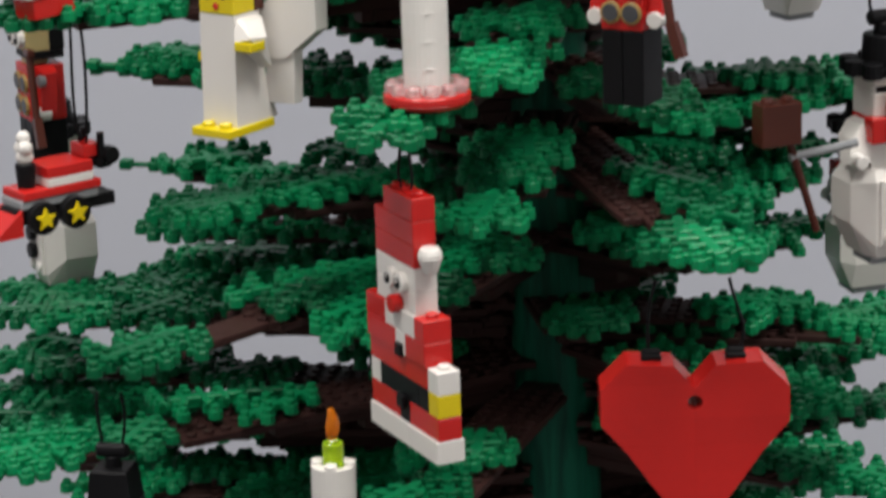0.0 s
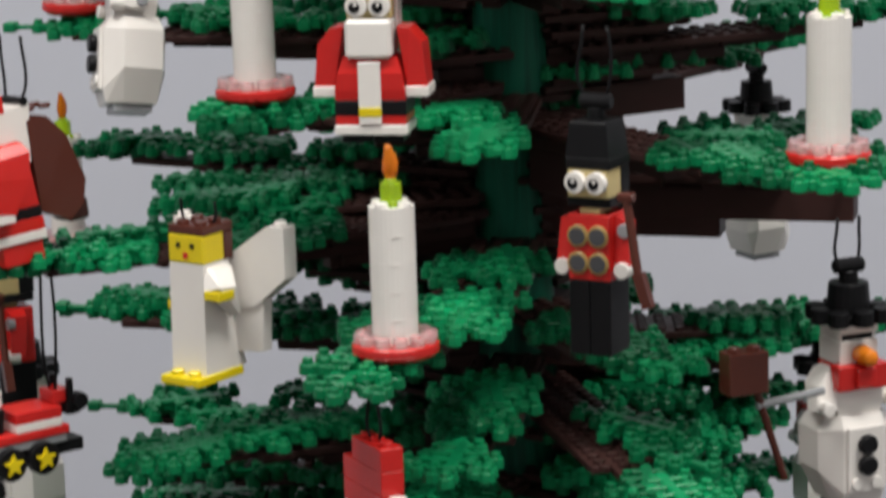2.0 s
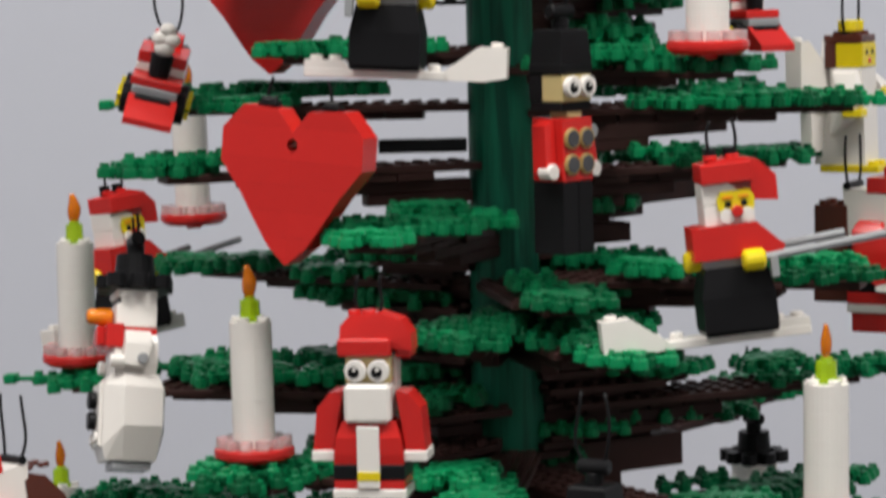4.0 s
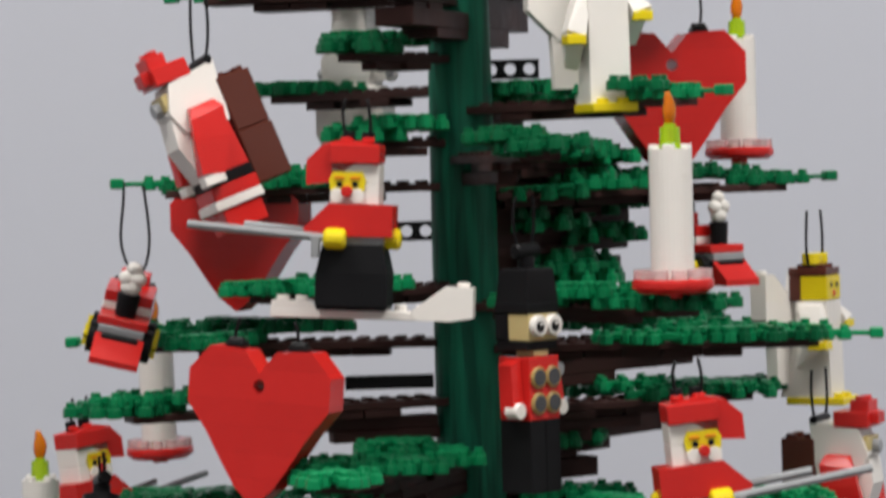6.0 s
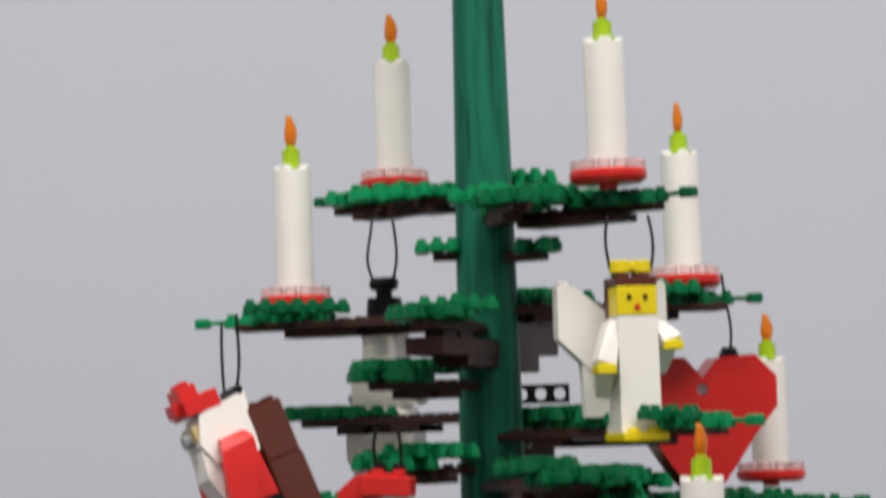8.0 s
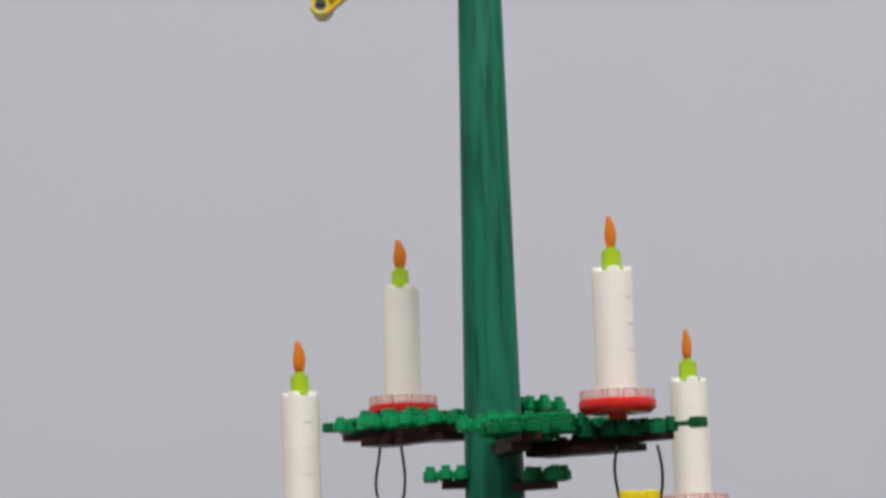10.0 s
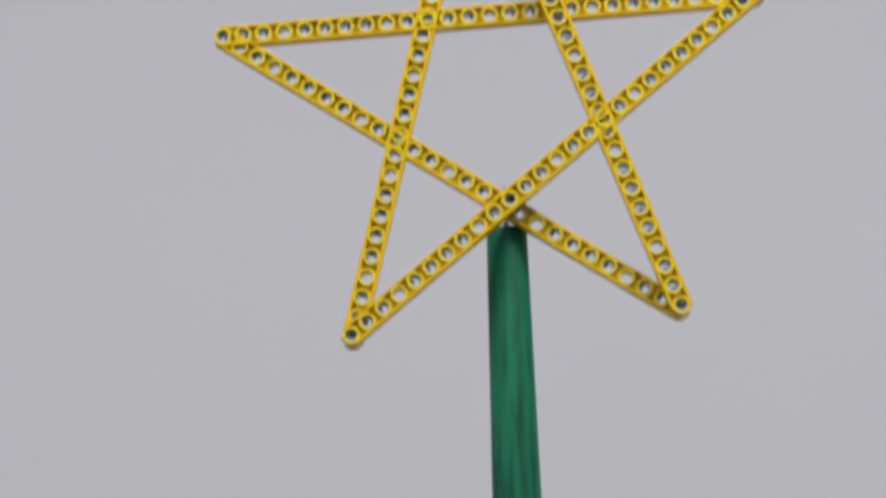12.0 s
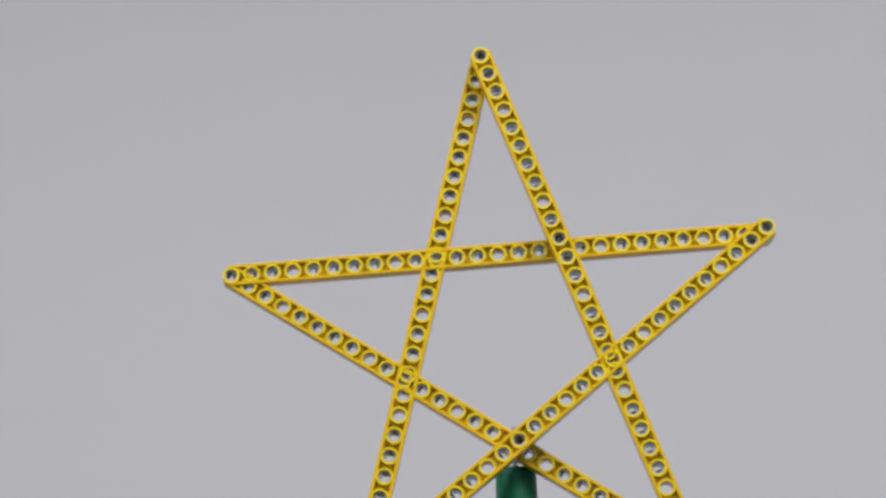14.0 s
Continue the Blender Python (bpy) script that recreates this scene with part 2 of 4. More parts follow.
def leaf_mesh(cells, neck, seed, ridge=False):
    """A leafy plate: flat rounded lobes with small studs, joined by stems."""
    r = random.Random(seed)
    f = Form()
    g = 6.5
    for i, j in cells:
        x, y = i * g + r.uniform(-0.4, 0.4), j * g + r.uniform(-0.4, 0.4)
        z = r.uniform(-0.3, 0.3)
        f.cyl(x, y, -2.5 + z, 3.15, 4.0, 8, 2.95, e=0.4)
        f.cyl(x, y, 1.3 + z, 1.9, 2.1, 8, e=0.2)
        if i:
            f.box(x - g / 2 * (1 if i > 0 else -1), y, -1.3, 4.6, 3.0, 2.7, 0.3)
    rows = [j for i, j in cells]
    y0, y1 = min(rows) * g, max(rows) * g
    f.box(0, (y0 + y1) / 2, -1.4, 3.6, y1 - y0, 2.9, 0.3)
    if ridge:
        f.box(0, (y0 + y1) / 2 - 2, 1.3, 4.4, y1 - y0 - 4, 2.2, 0.5)
        for k in range(4):
            w = (13, 19, 15, 9)[k]
            f.box(0, y0 + 6 + k * 8.6, 1.2, w, 2.4, 2.4, 0.5)
    if neck:
        f.box(0, y1 + 6.5, -0.9, 3.0, 9, 1.8, 0.3)
        f.box(0, y1 + 12.5, -2.0, 6.2, 5.5, 4.2, 0.6)
    return f.mesh("leaf_plate", LEAF)


L_FULL = [(0, 0), (-1, 1), (1, 1), (-2, 2), (-1, 2), (1, 2), (2, 2), (-1, 3), (1, 3), (2, 4), (-2, 4), (-1, 4), (1, 4), (-2, 5), (0, 5), (1, 5), (0, 6)]
L_SLIM = [(0, 0), (-1, 1), (1, 1), (0, 2), (-1, 3), (1, 3), (0, 4), (1, 4), (-1, 5), (0, 6)]
L_WIDE = [(0, 0), (-1, 1), (1, 1), (2, 1), (-1, 2), (0, 2), (-2, 3), (1, 3), (2, 3), (0, 4), (-1, 5), (0, 5)]
L_FORK = [(0, 0), (-1, 0), (1, 1), (0, 1), (-2, 2), (-1, 2), (2, 3), (1, 3), (-2, 4), (-1, 4), (0, 5), (2, 5), (1, 5)]
L_TIP = [(0, 0), (-1, 1), (0, 1), (1, 1), (0, 2), (-1, 3), (0, 3), (1, 3), (0, 4), (0, 5)]
LEAVES = [leaf_mesh(L_FULL, False, 1, True), leaf_mesh(L_SLIM, False, 2), leaf_mesh(L_WIDE, False, 3), leaf_mesh(L_FORK, False, 4, True)]
LEAF_TIP = leaf_mesh(L_TIP, True, 5)
LEAF_STUB = leaf_mesh([(-1, 0), (0, 0), (1, 0), (-1, 1), (0, 1), (1, 2), (0, 2)], False, 6)


def leaf(branch_ob, mesh, x, y, z, turn):
    ob = new("leaf_plate", mesh)
    ob.parent = branch_ob
    ob.matrix_basis = pose(x * MM, y * MM, z * MM, rng.uniform(-2, 2), rng.uniform(-2, 2), turn)


def branch(tip, bushy=1.0, pointed=True, thick=1.0, under=0.0, bare=None, wide=30):
    """A branch of brown plates running out to tip, with leaf plates lying on it."""
    x, y, z = tip
    reach = math.hypot(x, y) * 1000
    az = math.degrees(math.atan2(y, x)) - 90
    f = Form()
    w = 8.0 if reach < 110 else 16.0
    if bare is None:
        bare = max(16 if reach < 110 else 46, reach - (140 if y < -0.1 else 160))
    f.box(0, reach * 0.46, -5.4, w, reach * 0.78, 3.2)
    # extra wide dark plate, added to block light and stand for inner shade
    if z < 1.27:
        f.box(0, reach * 0.40, -5.3, wide, reach * 0.56, 2.9)
    pos = reach * 0.62
    while pos > 24:
        f.box(rng.uniform(-2, 2), pos, -8.7, rng.choice((8, 8, 16)), 15.6, 3.2)
        pos -= 16
    lane = (-11, -3.7, 3.7, 11) if z < 1.27 else (-3.7, 3.7) if w > 8 else (0,)
    for k in range(int(reach * 0.08)):
        for q in lane:
            f.cyl(q, reach * 0.12 + k * 7.6, -2.6, 2.3, 1.7, 8, e=0.2)
    if under:
        f.box(0, reach * 0.46, -8.4 - under, 15.6, reach * 0.76, under)
        f.box(0, reach * 0.3, -8.2 - under * 1.6, 15.0, reach * 0.44, under)
    if thick > 0.5:
        f.box(0, reach * 0.3, -13.5, 8, reach * 0.42, 4.7)
        f.box(0, reach * 0.22, -18.4 * thick, 7.6, reach * 0.27, 18.4 * thick - 13.6)
    b = part("branch", f, BARK, tree, "dark brown plate branch")
    b.matrix_basis = pose(0, 0, z, 0, 0, az)
    d = reach - (47 if pointed else 41)
    if reach < 45:
        leaf(b, LEAF_STUB, 0, reach - 12, 0.2, 0)
    else:
        leaf(b, LEAF_TIP if pointed else LEAVES[0], 0, max(d, 5), 0.2, rng.uniform(-4, 4))
    pos = d - 4
    while pos > bare:
        spread = min(1.0, (reach - pos) / 70) * bushy
        for s in (-1, 1):
            if rng.random() < 0.8:
                leaf(b, rng.choice(LEAVES), s * 4 * spread, pos - rng.uniform(0, 14), rng.choice((0.0, 3.6)), -s * rng.uniform(8, 46) * spread)
        pos -= 30
    return b


# upper tiers
branch((0.0798, -0.0650, 1.5082), 0.7, True, 0)
branch((-0.0729, 0.0700, 1.5189), 0.7, True, 0)
branch((0.0173, -0.0700, 1.5092), 0.7, False, 0)
branch((0.0232, 0.0700, 1.5211), 0.6, False, 0)
branch((-0.0253, 0.0000, 1.4944), 0.4, False, 0)
branch((0.0272, -0.0200, 1.4925), 0.4, False, 0)
branch((-0.1214, 0.0300, 1.4688), 0.7, True, 0)
branch((0.1142, 0.0300, 1.4716), 0.7, True, 0)
branch((-0.0292, -0.0850, 1.4640), 0.8, False, 1.0, 7)
branch((0.0270, 0.0900, 1.4724), 0.7, False, 0, 13)
branch((-0.0517, -0.0700, 1.4412), 0.7, False, 0)
branch((-0.0895, 0.0700, 1.4284), 0.7, False, 0)
branch((0.1002, -0.0900, 1.4203), 0.7, True, 0)
branch((0.0449, 0.0800, 1.4213), 0.8, False)
branch((-0.0547, -0.0500, 1.4076), 0.8, False, 0)
branch((0.0341, -0.1200, 1.4006), 0.8, False, 0.6)
branch((-0.1405, -0.0200, 1.3900), 0.7, True, 0)
branch((0.1574, 0.0600, 1.3853), 0.8, True, 0)
branch((0.0784, 0.1000, 1.3846), 1.0, False, 1.0, 10)
branch((0.0740, 0.1200, 1.3616), 1.0, False, 1.0, 10)
# middle tiers
branch((-0.0923, -0.0800, 1.3490), 0.9, False, 0)
branch((0.0949, -0.1200, 1.3413), 1.0, False, 0)
branch((0.1657, -0.0200, 1.3237), 0.9, True, 0)
branch((-0.1659, 0.0200, 1.3267), 0.8, True, 0)
branch((0.1377, 0.0600, 1.2975), 1.0, False)
branch((-0.1565, -0.0600, 1.3032), 0.9, False)
branch((-0.0592, -0.1400, 1.2809), 0.6, False)
branch((0.0258, -0.1300, 1.2551), 0.6, False)
branch((0.1659, -0.0500, 1.2553), 1.0)
branch((-0.1516, 0.1000, 1.2526), 1.0, False)
branch((0.0471, -0.1700, 1.2396), 0.6, False)
branch((-0.0187, -0.1300, 1.2406), 0.6, False)
branch((-0.2155, 0.0500, 1.2088), 0.8)
branch((-0.1447, 0.0600, 1.2111), 1.0, False)
branch((0.1753, 0.0800, 1.2021), 1.0, False)
branch((-0.1142, -0.1300, 1.1906), 0.6, False)
# lower tiers
branch((-0.0164, -0.1700, 1.1852), 0.6, False)
branch((0.1188, -0.2000, 1.1761), 1.1, False, 1.7)
branch((0.1616, 0.0800, 1.1534), 1.0, False)
branch((-0.1938, 0.1000, 1.1476), 1.0, False)
branch((-0.1580, 0.0600, 1.1274), 1.0, False)
branch((-0.1984, -0.1200, 1.1382), 1.0, False)
branch((-0.1985, 0.0500, 1.0841), 1.0)
branch((-0.0606, -0.2400, 1.1167), 0.6, False)
branch((-0.0196, -0.2000, 1.1261), 0.6, False)
branch((0.0583, -0.1600, 1.0994), 0.6, False)
branch((0.1537, 0.0500, 1.0720), 1.0, False)
branch((-0.1857, 0.0400, 1.0425), 1.0)
branch((-0.1594, -0.0800, 1.0508), 1.0, False)
branch((-0.0247, -0.2100, 1.0775), 0.6, False)
branch((0.0597, -0.2300, 1.0702), 0.6, False)
branch((-0.1662, -0.2000, 1.0278), 0.6, False)
branch((-0.0806, -0.1700, 1.0256), 0.6, False)
branch((-0.2403, -0.0200, 0.9928), 1.1, False)
branch((-0.2605, 0.0500, 0.9365), 1.1, False)
branch((-0.2261, -0.1400, 0.9690), 1.1, False)
branch((0.1120, -0.1200, 0.9777), 1.0, False)
branch((0.1455, -0.1000, 0.9368), 1.0, False)
branch((0.0155, -0.0800, 0.9965), 1.0, False)
branch((-0.1382, -0.0500, 0.9209), 1.0, False)
branch((-0.0767, -0.2400, 0.9595), 0.6, False)
branch((0.1874, 0.0800, 1.0670), 1.0, False)
branch((0.1313, 0.0600, 0.9593), 1.1, False)
branch((0.1611, 0.0200, 0.9609), 1.1, False)
branch((-0.2124, -0.1200, 1.1375), 1.0, False)
branch((-0.1981, 0.0500, 1.0835), 1.0)
branch((-0.2538, 0.0600, 0.9813), 1.0, False)
branch((-0.1741, 0.0800, 0.9882), 1.0, False)
branch((-0.2508, 0.0000, 0.9392), 1.1, False)
branch((-0.2123, -0.0200, 0.9134), 1.1, False)
branch((0.1126, 0.0200, 0.8941), 1.1, False)
branch((0.1282, 0.0300, 0.9480), 1.1, False)
branch((0.1656, 0.0500, 0.9246), 1.1, False)
branch((0.1132, -0.0200, 0.9886), 1.0, False)
branch((0.1640, 0.0800, 0.9576), 1.0, False)
branch((-0.2567, 0.0500, 0.9525), 1.1, False)
branch((-0.2601, 0.0500, 0.9080), 1.1, False)
branch((-0.2409, 0.0800, 0.9230), 1.1, False)
branch((0.1805, 0.0600, 0.9609), 1.1, False)
branch((0.1508, -0.0300, 0.9817), 1.1, False)
branch((-0.2340, 0.0300, 0.9850), 1.1, False)
branch((-0.1871, 0.0700, 0.9861), 1.0, False)
branch((0.1483, 0.1000, 1.0596), 1.0, False)
branch((0.1636, -0.0400, 1.1533), 1.0, False, 1.0, 13)
branch((0.0831, 0.0500, 1.1898), 1.0, False, 1.0, 14)
branch((0.0594, 0.1000, 1.3713), 1.0, False, 1.0, 8)
branch((0.0750, 0.0800, 1.3959), 1.0, False)
branch((0.0580, 0.0400, 1.2802), 1.0, False, 1.0, 8)
branch((0.0776, 0.1100, 1.3769), 1.0, False, 1.0, 12)
branch((0.1106, 0.1000, 1.3222), 1.0, False, 1.0, 8)
branch((0.1044, 0.1200, 1.2930), 1.0, False, 1.0, 8)
branch((-0.1755, 0.0000, 1.0255), 1.0, False, 0)
branch((-0.1478, -0.0500, 1.0473), 1.0, False, 0)
branch((-0.1635, 0.0300, 1.0039), 1.0, False, 0)
branch((-0.1323, -0.0400, 1.0128), 1.0, False, 0)
branch((0.1125, 0.0000, 1.0385), 1.0, False, 0)
branch((0.1236, 0.0500, 1.0044), 1.0, False, 0)
branch((0.0864, -0.0600, 1.0446), 1.0, False, 0)
branch((-0.1521, 0.0300, 1.1420), 1.0, False, 0)
branch((-0.1426, -0.0300, 1.1438), 1.0, False, 0)
branch((-0.1326, 0.0000, 1.1327), 1.0, False, 0)
branch((0.1187, 0.0000, 1.0849), 1.0, False, 0)
branch((0.1120, -0.0200, 1.0754), 1.0, False, 0)
branch((0.1231, 0.0300, 1.0455), 1.0, False, 0)
branch((0.0660, 0.0500, 1.3973), 1.1, False, 0, bare=18)
branch((0.0746, 0.0600, 1.3814), 1.1, False, 0, bare=18)
branch((0.0718, 0.0800, 1.3652), 1.1, False, 0, bare=18)
branch((0.0563, 0.1000, 1.3514), 1.1, False, 0, bare=18)
branch((0.0666, 0.0400, 1.3473), 1.1, False, 0, bare=18)
branch((0.0447, 0.0400, 1.3741), 1.1, False, 0, bare=18)
for k in range(60):
    zz = 0.885 + 0.0065 * k
    a = math.radians(rng.uniform(-40, 220))
    rr = (0.19 - 0.25 * (zz - 0.93)) * rng.uniform(0.5, 0.72)
    if math.cos(a) > 0.35 and (1.082 < zz < 1.185 or 0.96 < zz < 0.99):
        rr *= 0.4
    branch((rr * math.cos(a), rr * math.sin(a), zz), 1.2, False, bare=22, wide=36)
# branches on the far side and short inner ones
for k in range(34):
    zz = 0.885 + 0.0112 * k
    a = math.radians(90 + (-1) ** k * rng.uniform(5, 75))
    rr = (0.19 - 0.25 * (zz - 0.93)) * rng.uniform(0.62, 1.0)
    if math.cos(a) > 0.3 and (1.082 < zz < 1.19 or 0.96 < zz < 0.99):
        rr *= 0.35
    branch((rr * math.cos(a), rr * math.sin(a), zz), 1.15, False, bare=22, wide=36)

def connector_beam(place, count, turn):
    """A short black beam with round through-holes, part of the tree's frame."""
    f = Form()
    n = 16
    for i in range(count):
        cx = (i - (count - 1) / 2) * 8.0
        rings = []
        for y in (-3.9, 3.9):
            inner, outer = [], []
            for k in range(n):
                u, v = math.cos(2 * math.pi * k / n), math.sin(2 * math.pi * k / n)
                sc = 3.98 / max(abs(u), abs(v))
                inner.append(f.bm.verts.new((cx + 2.5 * u, y, 2.5 * v)))
                outer.append(f.bm.verts.new((cx + sc * u, y, sc * v)))
            rings.append((inner, outer))
        (a, b), (c, d) = rings
        for k in range(n):
            m = (k + 1) % n
            for quad in ((a[k], a[m], b[m], b[k]), (c[k], c[m], d[m], d[k]), (a[k], a[m], c[m], c[k]), (b[k], b[m], d[m], d[k])):
                f.bm.faces.new(quad)
    o = part("connector_beam", f, BLACK, tree, "short black beam with round holes")
    o.matrix_basis = pose(*place, 0, 0, turn)


connector_beam((-0.0201, 0.0300, 1.3678), 4, 0)
connector_beam((0.0212, 0.0400, 1.4343), 3, 0)

# frame beam beside the trunk
part("frame_beam", Form().box(-31.9, -11.2, 1305.4, 35.6, 7.6, 5.4), BLACK, tree, "black frame beam beside the trunk")


# ---- star ----
def star(tips, y):
    """Five long perforated beams pinned together as a five-pointed star; tips in x, z from the left tip clockwise."""
    s = thing("tree_top_star", "large yellow five-pointed star of perforated beams on the tree top", "star")
    pts = [Vector((p[0], 0, p[2])) * 1000 for p in tips]
    order = ((0, 2, 3.6), (2, 4, -4.0), (4, 1, 3.8), (1, 3, -3.8), (3, 0, 4.0))
    for a, b, dy in order:
        p, q = pts[a], pts[b]
        d = q - p
        ln = d.length
        count = 27
        step = ln / (count - 1)
        ang = math.degrees(math.atan2(d.z, d.x))
        beam = Form()
        rim = Form()
        pins = Form()
        slits = Form()
        hw, hr, n = step * 0.44, step * 0.315, 16
        # outline sheets with real holes, cell by cell
        for i in range(count):
            cx = i * step
            lo, hi = cx - step / 2 + (0.15 if i % 7 == 3 else 0), cx + step / 2
            ring_in, ring_out = [], []
            for k in range(n):
                t = 2 * math.pi * k / n
                u, v = math.cos(t), math.sin(t)
                ring_in.append((cx + hr * u, hr * v))
                if (i == 0 and u < 0) or (i == count - 1 and u > 0):
                    ring_out.append((cx + hw * u, hw * v))
                else:
                    sc = min((step / 2 - 0.02) / max(abs(u), 1e-6), hw / max(abs(v), 1e-6))
                    ring_out.append((cx + sc * u, sc * v))
            for yy0, yy1 in ((-3.7, 3.7),):
                A = [beam.bm.verts.new((x, yy0 + 2.0, z)) for x, z in ring_in]
                B = [beam.bm.verts.new((x, yy0 + 2.0, z)) for x, z in ring_out]
                C2 = [beam.bm.verts.new((x, yy1, z)) for x, z in ring_in]
                D2 = [beam.bm.verts.new((x, yy1 - 1.0, z)) for x, z in ring_out]
                for k in range(n):
                    m = (k + 1) % n
                    beam.bm.faces.new((A[k], A[m], C2[m], C2[k]))
                    beam.bm.faces.new((B[k], B[m], D2[m], D2[k]))
                    beam.bm.faces.new((A[k], A[m], B[m], B[k]))
                    beam.bm.faces.new((C2[k], C2[m], D2[m], D2[k]))
            # raised collar round each hole
            rim_in = [rim.bm.verts.new((cx + hr * math.cos(2 * math.pi * k / n), -4.0, hr * math.sin(2 * math.pi * k / n))) for k in range(n)]
            rim_out = [rim.bm.verts.new((cx + hr * 1.32 * math.cos(2 * math.pi * k / n), -4.0, hr * 1.32 * math.sin(2 * math.pi * k / n))) for k in range(n)]
            low = [rim.bm.verts.new((cx + hr * 1.34 * math.cos(2 * math.pi * k / n), -1.6, hr * 1.34 * math.sin(2 * math.pi * k / n))) for k in range(n)]
            for k in range(n):
                m = (k + 1) % n
                rim.bm.faces.new((rim_in[k], rim_in[m], rim_out[m], rim_out[k]))
                rim.bm.faces.new((rim_out[k], rim_out[m], low[m], low[k]))
            if i % 5 != 3:
                # hollow grey pin seated in the hole
                for k in range(n):
                    m = (k + 1) % n
                    t0, t1 = 2 * math.pi * k / n, 2 * math.pi * m / n
                    o0, o1 = (cx + hr * 0.97 * math.cos(t0), hr * 0.97 * math.sin(t0)), (cx + hr * 0.97 * math.cos(t1), hr * 0.97 * math.sin(t1))
                    i0, i1 = (cx + hr * 0.70 * math.cos(t0), hr * 0.70 * math.sin(t0)), (cx + hr * 0.70 * math.cos(t1), hr * 0.70 * math.sin(t1))
                    v = [pins.bm.verts.new((o0[0], -2.9, o0[1])), pins.bm.verts.new((o1[0], -2.9, o1[1])), pins.bm.verts.new((i1[0], -2.9, i1[1])), pins.bm.verts.new((i0[0], -2.9, i0[1]))]
                    w = [pins.bm.verts.new((i0[0], 3, i0[1])), pins.bm.verts.new((i1[0], 3, i1[1]))]
                    pins.bm.faces.new(v)
                    pins.bm.faces.new((v[3], v[2], w[1], w[0]))
                slits.box(cx + hr * 0.42, -1.5, -hr * 0.75, hr * 0.34, 2.4, hr * 1.1, 0.1)
        for k in (-1, 1):
            beam.box(ln / 2, -1.2, k * hw - 0.75, ln + hw * 0.6, 5.6, 1.5, 0.3)
        m = Matrix.Translation((p.x * MM, y + dy * MM, p.z * MM)) @ Euler((0, -math.radians(ang), 0)).to_matrix().to_4x4()
        # beam and rims are one plastic; the beam's darker tone paints in shade
        bo = part("beam", beam, STAR_SHADED, s)
        bo.matrix_basis = m
        part("collar", rim, YELLOW, bo, "raised hole rims in the lighter, unshaded yellow")
        part("pin_slot", slits, DARK, bo, "dark slots of the pins")
        part("connector_pin", pins, PIN, bo, "grey hollow pins seated in the holes")
    return s


star(((-0.1169, -0.0160, 1.8197), (-0.0080, -0.0160, 1.9119), (0.1093, -0.0160, 1.8294), (0.0703, -0.0160, 1.6944), (-0.0652, -0.0160, 1.6870)), -0.012)


# ---- candles ----
def candle(base, turn=0.0, tall=1.0):
    """base: the underside of the red saucer."""
    c = thing("candle", "white toy-brick candle with orange flame on red saucer", "candle", "candles on the tree")
    f = Form()
    f.cyl(0, 0, -2.0, 3.6, 3.2, 12)
    f.cyl(0, 0, 0.0, 13.2, 2.2, 32, 15.2)
    f.cyl(0, 0, 1.9, 15.2, 3.2, 32, 15.1, e=0.7)
    part("saucer", f, RED, c, "glossy red round saucer")
    for k in range(12):
        a = 2 * math.pi * k / 12
        part("clear_stud", Form().cyl(12 * math.cos(a), 12 * math.sin(a), 5.0, 2.7, 3.6, 10), CLEAR, c, "clear round plates ringing the saucer" if k == 0 else "")
    for k in range(5):
        part("round_brick", Form().cyl(0, 0, 4.2 + 9.7 * k, 8.0, 9.69, 28, 8.0, e=0.07), WHITE, c, smooth=False)
    f = Form()
    for k in range(1, 5):
        f.box(0, -7.85, 3.9 + 9.7 * k, 3.4, 0.6, 0.45, 0.05)
    part("mould_mark", f, WHITE, c)
    part("top_studs", Form().studs((-4, 4), (-4, 4), 52.6), WHITE, c)
    f = Form()
    f.cyl(0, 0, 52.7, 3.9, 8.0, 12, 3.7)
    f.cyl(0, 0, 60.6, 2.3, 1.4, 10)
    f.cyl(0, -4.2, 50.6, 1.3, 4.0, 8)
    part("flame_holder", f, LIME, c, "clear lime green flame holder")
    f = Form()
    prof = [(0, 61.6, 1.7), (0, 64.4, 2.7), (0.2, 67.4, 2.9), (0.1, 70, 2.2), (-0.4, 72, 1.5), (-0.7, 73.6, 1.0)]
    n = 10
    rings = [[f.bm.verts.new((ox + r * math.cos(2 * math.pi * i / n), 0.7 * r * math.sin(2 * math.pi * i / n), z)) for i in range(n)] for ox, z, r in prof]
    for a, b in zip(rings, rings[1:]):
        for i in range(n):
            f.bm.faces.new((a[i], a[(i + 1) % n], b[(i + 1) % n], b[i]))
    f.bm.faces.new(rings[0])
    f.bm.faces.new(rings[-1])
    part("flame", f, FLAME, c, "clear orange plastic flame", smooth=True)
    for ob in c.children_recursive:
        ob.data.transform(Matrix.Diagonal((1, 1, tall, 1)))
    c.matrix_basis = pose(*base, rng.uniform(-1, 1), rng.uniform(-1, 1), turn)
    return c


candle((-0.0416, -0.2050, 1.1226), 10)
candle((-0.0797, -0.2150, 0.9435), 40)
candle((-0.0957, -0.1000, 1.1966), 20)
candle((-0.1841, 0.0500, 1.2135), 5)
candle((0.1115, -0.1650, 1.1785), 70)
candle((0.0759, -0.1150, 1.3457), 35)
candle((0.1214, 0.0900, 1.3937), 15)
candle((-0.0381, 0.0600, 1.5232), 0, 1.05)
candle((0.0486, -0.0550, 1.5133), 50, 1.05)
candle((-0.0801, 0.0300, 1.4720), 25, 1.12)
candle((0.0826, 0.0300, 1.4758), 60, 1.07)
candle((-0.1399, 0.1200, 1.2669), 60)
candle((-0.2063, 0.1300, 1.0935), 60)


